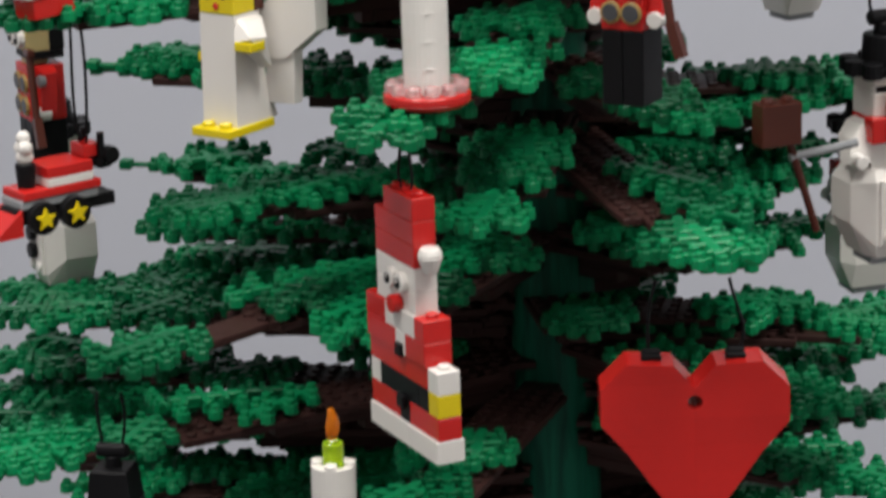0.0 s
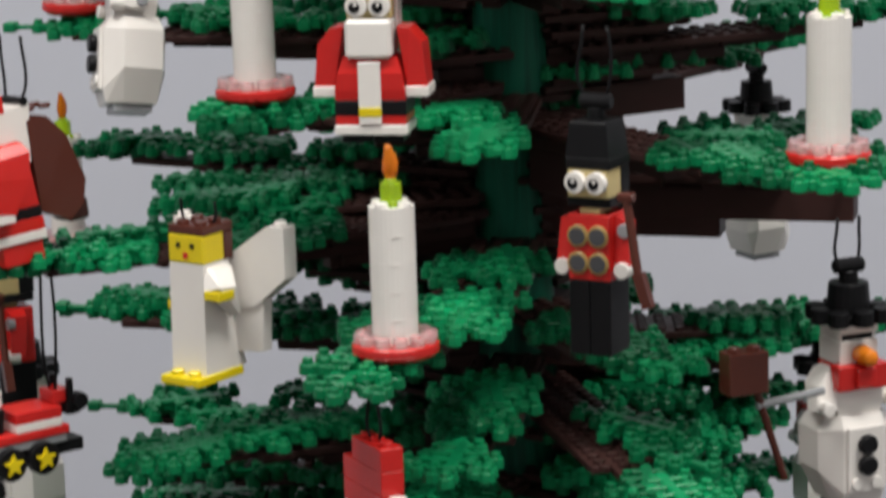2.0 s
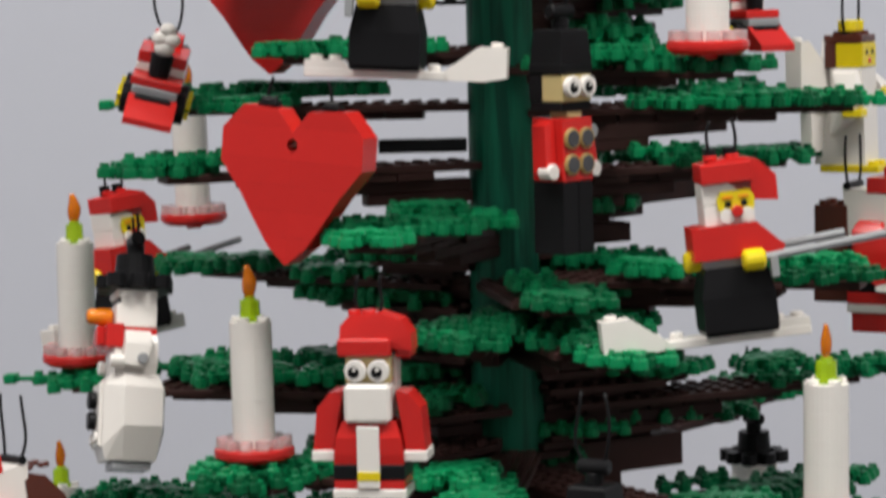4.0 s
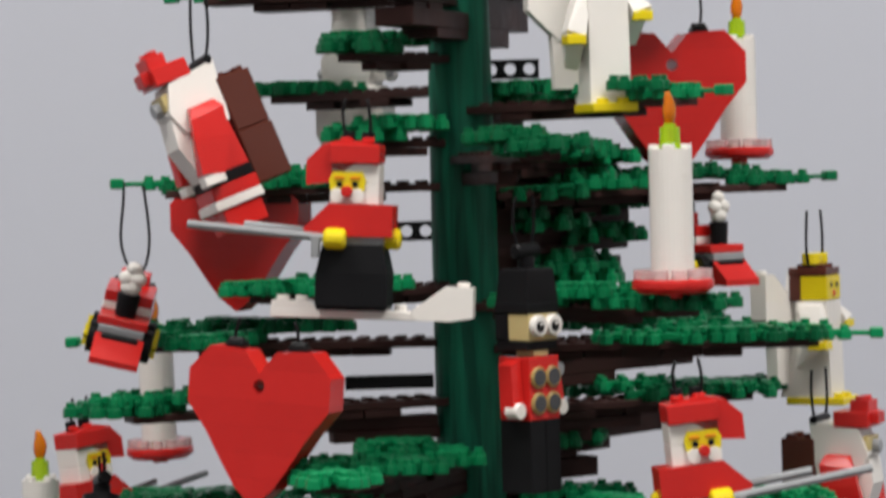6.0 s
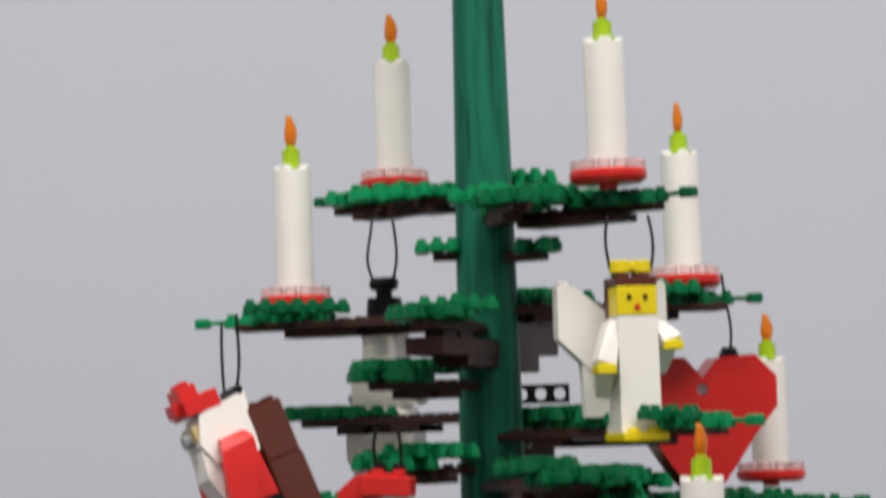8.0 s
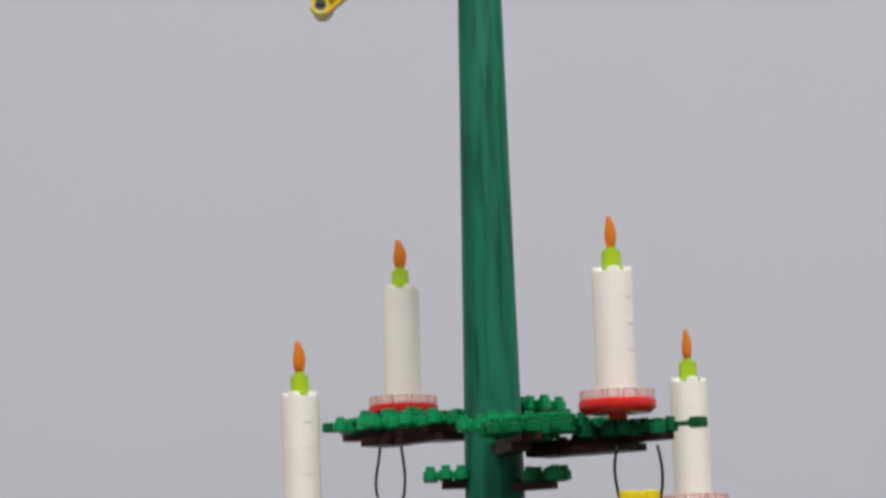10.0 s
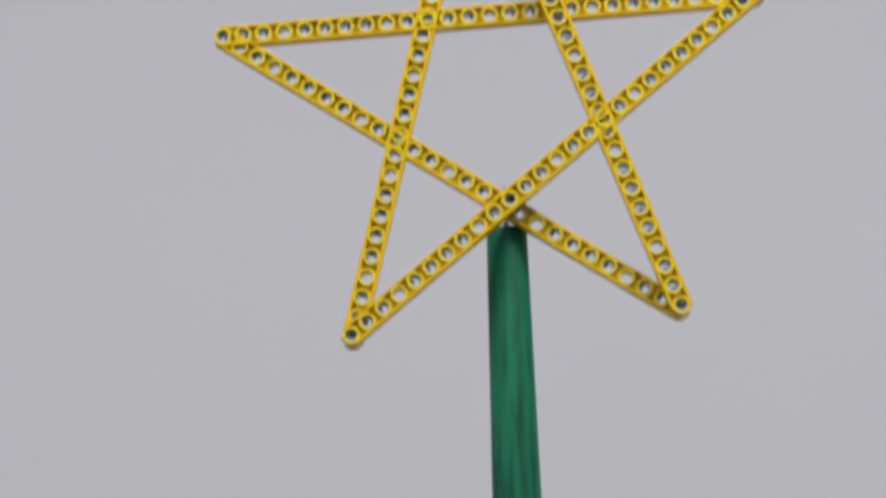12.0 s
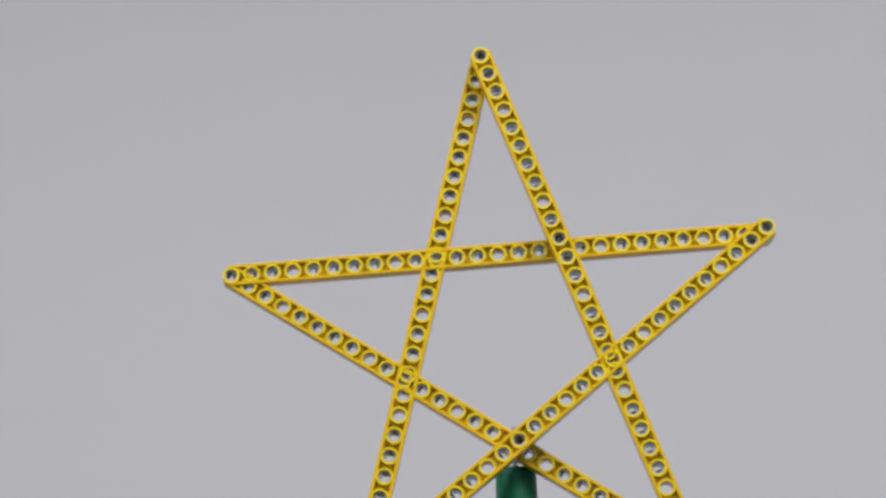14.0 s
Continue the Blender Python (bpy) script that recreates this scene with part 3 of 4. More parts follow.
# ---- ornaments: lengths in millimetres, front towards -y, base at the origin ----
def set_down(ob, base, turn=0.0, lean=0.0, nod=0.0):
    """base in metres; turn about the upright, lean to the right, nod back."""
    turned = pose(0, 0, 0, nod, lean, 0) @ pose(0, 0, 0, 0, 0, turn)
    ob.matrix_basis = Matrix.Translation(base) @ turned
    if ob in pending:
        hang(ob, turned)
    return ob


def eyes(parent, x, y, z, gap, r=3.9):
    for s in (-1, 1):
        e = part("eye", Form().cyl(x + s * gap / 2, y - 2.6, z, r, 2.8, 18, axis="y"), WHITE, parent, "round white eye with black pupil")
        part("pupil", Form().cyl(x + s * gap / 2 - 0.5, y - 3.0, z - 0.3, r * 0.52, 0.6, 12, axis="y", e=0.1), BLACK, e)
        part("glint", Form().cyl(x + s * gap / 2 - 0.2, y - 3.3, z + 0.6, r * 0.17, 0.5, 8, axis="y", e=0.1), WHITE, e)


def angel(base, turn, cord, lean=0.0, halo=True, back=0.0, tall=1.0):
    a = thing("angel_ornament", "white toy-brick angel with yellow face and broad wings", "ornament", "angel ornaments")
    f = Form().box(0, -2, 0, 18, 26, 3.2)
    f.studs((-4, 4), (-11,), 3.2)
    part("foot_plate", f, YELLOW, a, "yellow base plate")
    f = Form()
    f.hull([(sx * 8, y, z) for sx in (-1, 1) for y, z in ((-9, 3.2), (8, 3.2), (-8, 22), (6, 44), (-8, 44))])
    f.hull([(sx * x, y, z) for sx in (-1, 1) for x, y, z in ((8, 8, 3.2), (8, 14, 3.2), (6, 7, 30))])
    part("robe", f, WHITE, a, "white robe of sloped bricks")
    for s in (-1, 1):
        f = Form()
        by, up = (back, 0) if s < 0 else (0, 8)
        f.hull([(s * x, y + by, z) for x, y, z in ((6, -6, 43.5), (6, 5, 43.5), (11, -6, 42), (11, 4, 42), (17, -10, 29 + up), (17, -1, 28 + up), (9.5, -10, 27 + up), (9.5, -1, 22 + up), (9, 4, 15 + up), (14.5, 4, 16 + up))])
        sleeve = part("sleeve", f, WHITE, a)
        f = Form().box(s * 13.4, -6.5 + by, 23.8 + up, 7.6, 8.5, 3.4)
        f.cyl(s * 13.4, -7.5 + by, 27 + up, 2.3, 1.4, 10)
        part("hand", f, YELLOW, sleeve, "yellow hand")
        f = Form()
        fold = (0.62 if s > 0 else 0.9) if turn > 0 else (0.78 if s < 0 else 1.0)
        outline = ((5, 34), (5, 44), (22, 56), (29, 56), (29, 37), (16, 26), (9, 26))
        f.hull([(s * x * fold, y + 0.16 * x, z) for y in (7.5, 14.5) for x, z in outline])
        f.hull([(s * x * fold, y + 0.16 * x, z) for y in (8.5, 13.5) for x, z in ((7, 9), (18, 9), (19, 28), (7, 34))])
        f.cyl(s * 25.6 * fold, 15.2, 55.9, 2.4, 1.7, 10)
        part("wing", f, WHITE, a, "white sloped wing")
    part("face", Form().box(0, -2.2, 44.2, 16, 12, 10.2), YELLOW, a, "yellow face with small printed features")
    for x in (-3.2, 3.2):
        part("eye", Form().cyl(x, -8.6, 50.6, 1.05, 0.5, 10, axis="y", e=0.1), BLACK, a)
    part("mouth", Form().cyl(0, -8.6, 47.0, 1.3, 0.5, 10, axis="y", e=0.1), RED, a)
    f = Form().box(0, 6.4, 43.8, 16.4, 5.0, 10.6)
    f.box(0, 0.6, 54.5, 16.4, 17, 3.4)
    f.studs((-4, 4), (-4, 4), 57.8)
    part("hair", f, BROWN, a, "brown brick hair")
    if halo:
        f = Form()
        f.cyl(-4.2, 0, 59.4, 4.0, 4.6, 14)
        f.cyl(4.2, 0, 59.4, 4.0, 4.6, 14)
        f.box(0, 0, 60.2, 8, 6, 3.0)
        part("halo", f, YELLOW, a, "yellow halo of round plates")
    for ob in a.children_recursive:
        ob.data.transform(Matrix.Diagonal((1, 1, tall, 1)))
    strings(a, 0, 58 * tall, 58 * tall + cord, 6.5, 8)
    return set_down(a, base, turn, lean)


def soldier(base, turn, cord, lean=0.0, armed=True):
    s = thing("soldier_ornament", "toy-brick soldier with tall black hat and red coat", "ornament", "soldier ornaments")
    for k in (-1, 1):
        part("leg", Form().box(k * 4.05, 0, 0, 7.9, 15.6, 27), BLACK, s)
    part("coat", Form().box(0, 0, 27.1, 16, 15.8, 23.5), RED, s, "red coat")
    for i in (-1, 1):
        for j in (0, 1):
            d = part("medal", Form().cyl(i * 3.9, -9.2, 33.4 + 9.6 * j, 4.0, 1.5, 18, axis="y"), GOLD, s, "round medal with dull gold rim")
            part("disc", Form().cyl(i * 3.9, -9.5, 33.4 + 9.6 * j, 3.1, 0.6, 16, axis="y", e=0.1), DARK, d)
    for k in (-1, 1):
        f = Form()
        f.hull([(k * x, y, z) for x, y, z in ((8.1, -3.6, 50), (8.1, 3.6, 50), (13, -3.2, 48), (13, 3.2, 48), (14.2, -5, 31), (14.2, 1.6, 31), (8.3, -5, 31), (8.3, 1.6, 31))])
        arm = part("arm", f, RED, s)
        part("glove", Form().cyl(k * 11.6, -6.5, 31, 3.0, 6, 12, axis="y"), WHITE, arm, "white glove")
    part("epaulette", Form().cyl(12, -5, 45, 2.6, 3, 12, axis="y"), GREY, s)
    if armed:
        f = Form().rod((19.6, -9, 30), (15.4, -9, 58), 1.7)
        f.hull([(x, y, z) for y in (-10.8, -7.2) for x, z in ((17.8, 31), (21.4, 32), (21.6, 19), (25.2, 20))])
        f.box(15.4, -9, 56.5, 6.4, 3.4, 3.2, 0.6)
        part("rifle", f, BROWN, s, "brown rifle held against the shoulder")
    part("neck", Form().box(0, -2, 50.7, 8, 9, 2.4), TAN, s)
    f = Form().box(0, 0.6, 53.1, 16.4, 15.6, 3.4)
    f.box(0, 5.6, 56.6, 16.6, 6.4, 10)
    part("chin_strap", f, BLACK, s, "black strap and back of the head")
    part("head", Form().box(0, -2.6, 56.6, 15.8, 10.4, 9.9), TAN, s, "tan head")
    eyes(s, 0, -8, 62.2, 8.1)
    f = Form().box(0, 0.3, 66.7, 17.4, 17, 4.2, 0.6)
    f.hull([(sx * x, sy * y, z) for sx in (-1, 1) for sy in (-1, 1) for x, y, z in ((8.4, 8, 70.8), (7.2, 7, 82.6), (6.6, 6.4, 83.3))])
    f.cyl(0, 0, 83.2, 3.2, 4.4, 14)
    f.cyl(-6, 0, 89.6, 2.9, 12, 14, axis="x", e=0.8)
    part("hat", f, BLACK, s, "tall black bearskin hat")
    strings(s, 0, 90, 90 + cord, 3, 4.5)
    return set_down(s, base, turn, lean)


def snowman(base, turn, cord, broom=False, lean=0.0, nod=0.0):
    s = thing("snowman_ornament", "white toy-brick snowman in black hat" + (" holding a brown broom" if broom else ""), "ornament", "snowman ornaments")
    f = Form()
    f.hull([(sx * x, y, z) for sx in (-1, 1) for x, y, z in ((7.5, -10.5, 0), (9.5, -4, 0), (9.5, 9, 0), (15.5, -5, 13), (15.5, 10, 13), (8.5, -12, 5), (9, 12, 11), (15.5, -5, 28), (15.5, 10, 28), (8.5, -12, 29), (9, 12, 28), (12, -5, 33.5), (8, -9.5, 33.5), (12, 8.5, 33.5))])
    part("lower_body", f, WHITE, s, "white lower body of sloped bricks")
    f = Form().box(0, -12.6, 5, 14.6, 1.8, 25, 0.4)
    for x in (-4, 4):
        f.cyl(x, -14.6, 8.6, 2.3, 1.6, 12, axis="y")
    part("front_panel", f, WHITE, s, "white studded front panel")
    part("base_plate", Form().box(0, 0, -3.2, 15.6, 15, 3.3), GREY, s)
    f = Form()
    f.hull([(sx * x, sy * y, z) for sx in (-1, 1) for sy in (-1, 1) for x, y, z in ((8.5, 8, 33.4), (9.5, 8.6, 38), (9.5, 8.6, 46), (8, 8, 50))])
    part("chest", f, WHITE, s)
    for z in (15.6, 23.6):
        part("button", Form().cyl(0, -16.6, z, 3.7, 3.2, 16, axis="y", e=0.6), BLACK, s)
    f = Form().box(0, -8.6, 43.6, 21, 7, 9.4, 0.5)
    f.box(0, -13, 45, 7.6, 3.6, 7.4, 0.5)
    f.box(0, 1.2, 48.8, 16.4, 14, 3.2, 0.3)
    part("scarf", f, RED, s, "red brick scarf")
    f = Form().box(0, 0, 52.1, 16, 16, 9.4, 0.5)
    f.box(0, 0.8, 61.4, 15.4, 14, 2.6, 0.3)
    f.box(0, 0, 63.9, 16, 16, 3.2, 0.4)
    part("head", f, WHITE, s)
    part("eye_slot", Form().box(0, -6.4, 61.5, 12, 1.6, 2.3, 0.2), BLACK, s, "dark slot for the eyes")
    f = Form()
    f.cyl(0, -18.4, 56.6, 3.0, 10.2, 18, 3.7, axis="y", e=1.2)
    part("nose", f, ORANGE, s, "orange barrel-shaped carrot nose", smooth=True)
    for k in (-1, 1):
        f = Form()
        if broom and k < 0:
            out = ((8, -6, 51), (8, 6, 51), (12, -6, 50), (12, 5, 50), (16, -6, 45), (16, 4, 45), (18.5, -10, 37), (18.5, -3, 36), (10, -10, 36.5), (10, 4, 36))
        else:
            out = ((8, -5, 51), (8, 5, 51), (11.5, -5, 50.4), (11.5, 5, 50.4), (14.5, -5, 45), (14.5, 5, 45), (15, -6, 37), (15, 3, 35.5), (9, -6, 37), (9, 3, 35.5))
        f.hull([(k * x, y, z) for x, y, z in out])
        arm = part("arm", f, WHITE, s)
        f = Form().cyl(k * (15.5 if broom and k < 0 else 12.5), -14.5 if broom and k < 0 else -11, 38, 2.7, 6, 14, axis="y", e=0.5)
        part("hand", f, WHITE, arm)
        part("shoulder_pin", Form().cyl(k * 15 - 2, 1.5, 39, 2.2, 4, 12, axis="x"), GREY, arm)
    brim = Form().box(0, 0, 67.2, 19, 19, 3.2, 0.4)
    f = Form()
    f.cyl(0, 0, 70.3, 8.2, 11.6, 20, 7.4)
    f.cyl(0, 0, 81.8, 3.6, 4.4, 14)
    f.cyl(-6, 0, 88.0, 2.9, 12, 14, axis="x", e=0.8)
    hat = part("hat", f, BLACK, s, "black brimmed top hat")
    part("brim", brim, BLACK, hat)
    for x, y in ((-11.6, 0), (11.6, 0), (0, -11.6), (0, 11.6), (-9, -9), (9, -9), (-9, 9), (9, 9)):
        part("round_plate", Form().cyl(x, y, 67.4, 3.8, 5.6, 12), BLACK, hat)
    if broom:
        f = Form().rod((-34, -14, 15), (-45, -14, 49), 1.5)
        part("broom_handle", f, BROWN, s, "reddish brown broom handle")
        f = Form().box(-50, -14, 49, 15.6, 9, 15.6)
        f.studs((-53.9, -46.1), (-14,), 64.5)
        part("broom_head", f, BROWN, s, "brown brick broom head")
        part("grip", Form().rod((-18, -14, 46), (-45, -14, 43.5), 1.6), GREY, s, "grey grip bar")
    strings(s, 0, 88, 88 + cord, 3, 4.5)
    return set_down(s, base, turn, lean, nod)


def santa(base, turn, cord=14, lean=0.0):
    s = thing("santa_ornament", "red toy-brick Santa with white beard and round eyes", "ornament", "Santa ornaments")
    for k in (-1, 1):
        part("boot", Form().box(k * 5.6, 1, -3, 10.6, 15, 3.2), BLACK, s)
    part("hem", Form().box(0, 0, 0.2, 26, 19, 3.4), WHITE, s, "white coat hem")
    part("trousers", Form().box(0, 0, 3.7, 25, 18, 3.3), RED, s)
    part("belt", Form().box(0, 0, 7.0, 25.4, 18.4, 5.4), BLACK, s, "black belt")
    part("buckle", Form().box(0, -9.6, 6.6, 8, 1.4, 3.6), YELLOW, s, "yellow buckle")
    f = Form()
    f.hull([(sx * x, sy * y, z) for sx in (-1, 1) for sy in (-1, 1) for x, y, z in ((12.4, 9, 12.5), (12.4, 9.4, 16), (11.5, 9.4, 22), (9.5, 7.5, 27.5))])
    part("coat", f, RED, s, "red rounded coat")
    part("coat_front", Form().box(0, -9.6, 4, 8, 1.0, 22), WHITE, s, "white coat stripe")
    for k in (-1, 1):
        f = Form()
        f.hull([(k * x, y, z) for x, y, z in ((9.5, -6, 38), (9.5, 6, 38), (14, -7, 37.5), (14, 7, 37.5), (18.5, -7, 32), (18.5, 7, 32), (20, -7, 17), (20, 6, 17), (13, -7, 17), (12.6, 6, 17))])
        arm = part("arm", f, RED, s)
        part("cuff", Form().box(k * 16.4, -0.5, 13.4, 8.4, 14.4, 3.7), WHITE, arm, "white cuff")
    part("beard", Form().box(0, -2.0, 27.2, 16.4, 17, 13.6, 1.2), WHITE, s, "white square beard")
    part("head", Form().box(0, 1, 40.9, 16, 14, 9.4), TAN, s)
    part("hair", Form().box(0, 4.6, 36, 18, 9, 15), WHITE, s)
    eyes(s, 0, -6.6, 45.4, 8.2)
    f = Form()
    f.box(-1, 0, 50.4, 19, 17, 6.4, 0.8)
    f.hull([(x, sy * y, z) for sy in (-1, 1) for x, y, z in ((-9.5, 8, 56), (-9.5, 7, 61), (-6, 6, 65), (4, 6, 65.5), (12, 6, 63), (15.5, 6, 58), (15.8, 6, 52), (8, 7, 56))])
    f.box(12.5, 0, 49.5, 6, 10, 6, 0.8)
    f.studs((-5, 0), (-2,), 64.6)
    part("hat", f, RED, s, "red rounded cap")
    strings(s, 0, 64, 64 + cord, 3, 4)
    return set_down(s, base, turn, lean)


def sack_santa(base, turn, cord, lean=0.0, fat=15.0, tall=1.0):
    s = thing("sack_santa_ornament", "toy-brick Santa carrying a brown sack on his back", "ornament", "sack Santa ornaments")
    for k in (-1, 1):
        part("boot", Form().box(k * 3.9, 0, 0, 7.5, 17, 8), RED, s)
    part("hem", Form().box(0, -0.4, 8.1, 18, 21, 3.4), WHITE, s, "white coat hem")
    part("belt", Form().box(0, 0, 16.4, 17, 19, 4.2), BLACK, s, "black belt")
    part("skirt", Form().box(0, 0, 11.6, 17.4, 20, 4.8), RED, s)
    f = Form()
    f.hull([(sx * x, y, z) for sx in (-1, 1) for x, y, z in ((8.4, -10, 20.7), (8.4, 9, 20.7), (8, -8, 36), (7.4, 8, 39), (7.6, -6, 39))])
    part("coat", f, RED, s, "red coat")
    f = Form()
    f.hull([(sx * 7.6, y, z) for sx in (-1, 1) for y, z in ((-9.5, 38), (-13, 46), (-9, 56), (12, 59), (9, 37))])
    f.hull([(sx * 6.4, y, z) for sx in (-1, 1) for y, z in ((-10, 20), (-14.5, 34), (-13, 44), (-8, 40))])
    part("beard", f, WHITE, s, "white hair and long beard")
    part("face", Form().box(0, -10, 47.2, 12, 6, 6), TAN, s)
    part("nose", Form().cyl(0, -16, 49, 2.8, 4, 12, axis="y"), GREY, s, "shiny round nose plate")
    f = Form()
    f.box(0, -6, 56.6, 15.6, 15, 6.6)
    f.box(0, -9, 63, 11, 8, 4.6)
    f.box(0, -14.5, 58, 8, 4, 5)
    f.studs((-3, 3), (-9,), 67.5)
    part("hat", f, RED, s, "red stepped cap")
    for k in (-1, 1):
        f = Form()
        f.hull([(k * x, y, z) for x, y, z in ((8.2, -6, 45.5), (8.2, 4, 46), (12.4, -6, 45), (12.4, 4, 45.4), (14.6, -9, 41), (14.6, 5.5, 42), (15, -11, 34), (15, 3.6, 32), (14.4, -13, 22), (14.4, -4, 20), (8.2, -13, 22), (8.2, -4, 20))])
        arm = part("arm", f, RED, s)
        part("cuff", Form().box(k * 11, -8.6, 17.4, 6.4, 8.8, 3.6), WHITE, arm, "white cuff")
    f = Form()
    if fat > 20:
        f.hull([(sx * x, y, z) for sx in (-1, 1) for x, y, z in ((8.3, 9.7, 18), (8.3, 9.7, 52), (8.3, 13, 54), (8.3, 18, 52.5), (8.3, 25, 44), (7.6, 30.5, 26), (7.6, 28, 17), (7.6, 22, 12))])
        f.studs((-4, 4), (13, 20), 55.2)
        sk = part("sack", f, BROWN, s, "bulging reddish brown brick sack")
        part("sack_bottom", Form().box(0, 26, 11, 13, 9, 8, 0.8), BARK, sk)
    else:
        f.box(0, 9.7 + fat / 2, 12, 16.6, fat, 19.8, 0.5)
        f.box(0, 9.5 + fat / 2, 31.9, 16.4, fat - 0.6, 20, 0.5)
        f.studs((-4, 4), (13, 21), 51.9)
        sk = part("sack", f, BROWN, s, "reddish brown brick sack")
        part("sack_strap", Form().box(0, 9.7 + fat / 2, 30, 8, fat + 0.9, 3.4), BARK, sk)
    f = Form()
    f.cyl(-8, 10, 59.6, 1.8, 16, 10, axis="x")
    part("hanger", f, BLACK, s)
    for ob in s.children_recursive:
        ob.data.transform(Matrix.Diagonal((1, 1, tall, 1)))
    strings(s, 0, 60 * tall, 60 * tall + cord, 6, 8, 10)
    return set_down(s, base, turn, lean)


def skier(base, turn, cord, flip=1, lean=0.0):
    s = thing("skier_ornament", "toy-brick skier in red cap on a white ski", "ornament", "skier ornaments")
    k = flip
    ahead = 8.5 if k > 0 else 3.5
    f = Form()
    f.box(0, 0, 0, 68, 9, 3.3)
    f.hull([(k * x, sy * 4.8, z) for sy in (-1, 1) for x, z in ((-41, 1.5), (-41, 12.6), (-30.4, 12.6), (-27, 9.6), (-23, 6), (-18, 3.4), (-20, 0.1), (-33, 0.1))])
    f.studs((k * -37,), (0,), 12.6)
    f.studs((k * -14, k * -22), (-1,), 3.3, h=2.4)
    f.hull([(k * x, sy * 4.4, z) for sy in (-1, 1) for x, z in ((16, 3.2), (20, 6.4), (33.6, 6.2), (34, 3.2))])
    f.studs((k * 23, k * 30), (0,), 6.3)
    part("ski", f, WHITE, s, "white brick ski with raised tip")
    f = Form()
    f.hull([(sx * x, sy * y, z) for sx in (-1, 1) for sy in (-1, 1) for x, y, z in ((12.6, 9, 3.3), (13.2, 9.6, 5), (13.2, 9.6, 17), (11, 8, 27.4))])
    f.box(0, 0, 15.6, 26.8, 13, 1.6, 0.3)
    part("trousers", f, BLACK, s, "black trousers of sloped bricks")
    f = Form().box(0, 0, 27, 22, 12, 3.4)
    part("waist", f, GREY, s)
    f = Form()
    f.hull([(k * x, sy * 8, z) for sy in (-1, 1) for x, z in ((-14.5, 30.4), (-14.5, 42), (9, 42.4), (18.5, 33), (17, 30.4))])
    part("jacket", f, RED, s, "red jacket")
    for x, y in ((k * 6, -11.5), (k * -12.5, 3)):
        h = part("mitten", Form().cyl(x - 4, y, 29.5, 3.9, 8, 14, axis="x", e=1.0), YELLOW, s, "yellow mitten")
        part("ski_pole", Form().rod((x, y, 29.5), (x + k * 55, y + 2, 33.5), 1.5), GREY, h, "long grey ski pole")
        part("pole_clip", Form().box(x + k * 7, y, 22.5, 3, 3, 8), GREY, h)
    f = Form().box(0, 1.5, 42, 18, 14, 7.4, 0.3)
    f.box(0, 1.5, 49.5, 18, 14, 7.5, 0.3)
    part("hair", f, WHITE, s, "white hair bricks")
    f = Form()
    f.hull([(k * 2.6 + x, y, z) for y in (-6.3, -5.4) for x, z in ((-6.4, 47.6), (-6.8, 51), (-5.4, 54), (-2, 52.8), (2, 52.8), (5.4, 54), (6.8, 51), (6.4, 47.6), (3.4, 45), (-3.4, 45))])
    part("face", f, YELLOW, s, "yellow printed face with white cheeks")
    part("nose", Form().cyl(k * 2.6, -8.4, 46.8, 2.1, 2.2, 12, axis="y"), RED, s)
    for x in (-1, 1):
        part("cheek", Form().cyl(k * 2.6 + x * 3.6, -7.0, 45.2, 2.7, 0.8, 14, axis="y", e=0.1), WHITE, s)
        part("eye", Form().cyl(k * 2.6 + x * 2.9, -6.9, 49.4, 1.15, 0.7, 10, axis="y", e=0.1), BLACK, s)
        part("brow", Form().box(k * 2.6 + x * 2.9, -6.5, 51.4, 3.6, 0.6, 0.8, 0.1), ORANGE, s)
    for x in (-3.6, 3.6):
        part("hanger_peg", Form().cyl(x, 2, 64, 2.4, 5, 12), BLACK, s)
    f = Form()
    f.box(0, 0.5, 57.1, 18.4, 16, 7)
    f.hull([(k * x, sy * 6 + 0.5, z) for sy in (-1, 1) for x, z in ((-9, 64), (4, 66), (12, 64), (18, 58), (18, 49), (9.3, 50))])
    f.studs((-4, 4), (0,), 65)
    part("hat", f, RED, s, "red sloping cap")
    for ob in s.children_recursive:
        if not ob.name.startswith("ski") or ob.name.startswith("ski_pole"):
            ob.data.transform(Matrix.Translation((k * ahead * MM, 0, 0)))
    strings(s, k * ahead, 65, 65 + cord, 3.5, 4)
    return set_down(s, base, turn, lean)


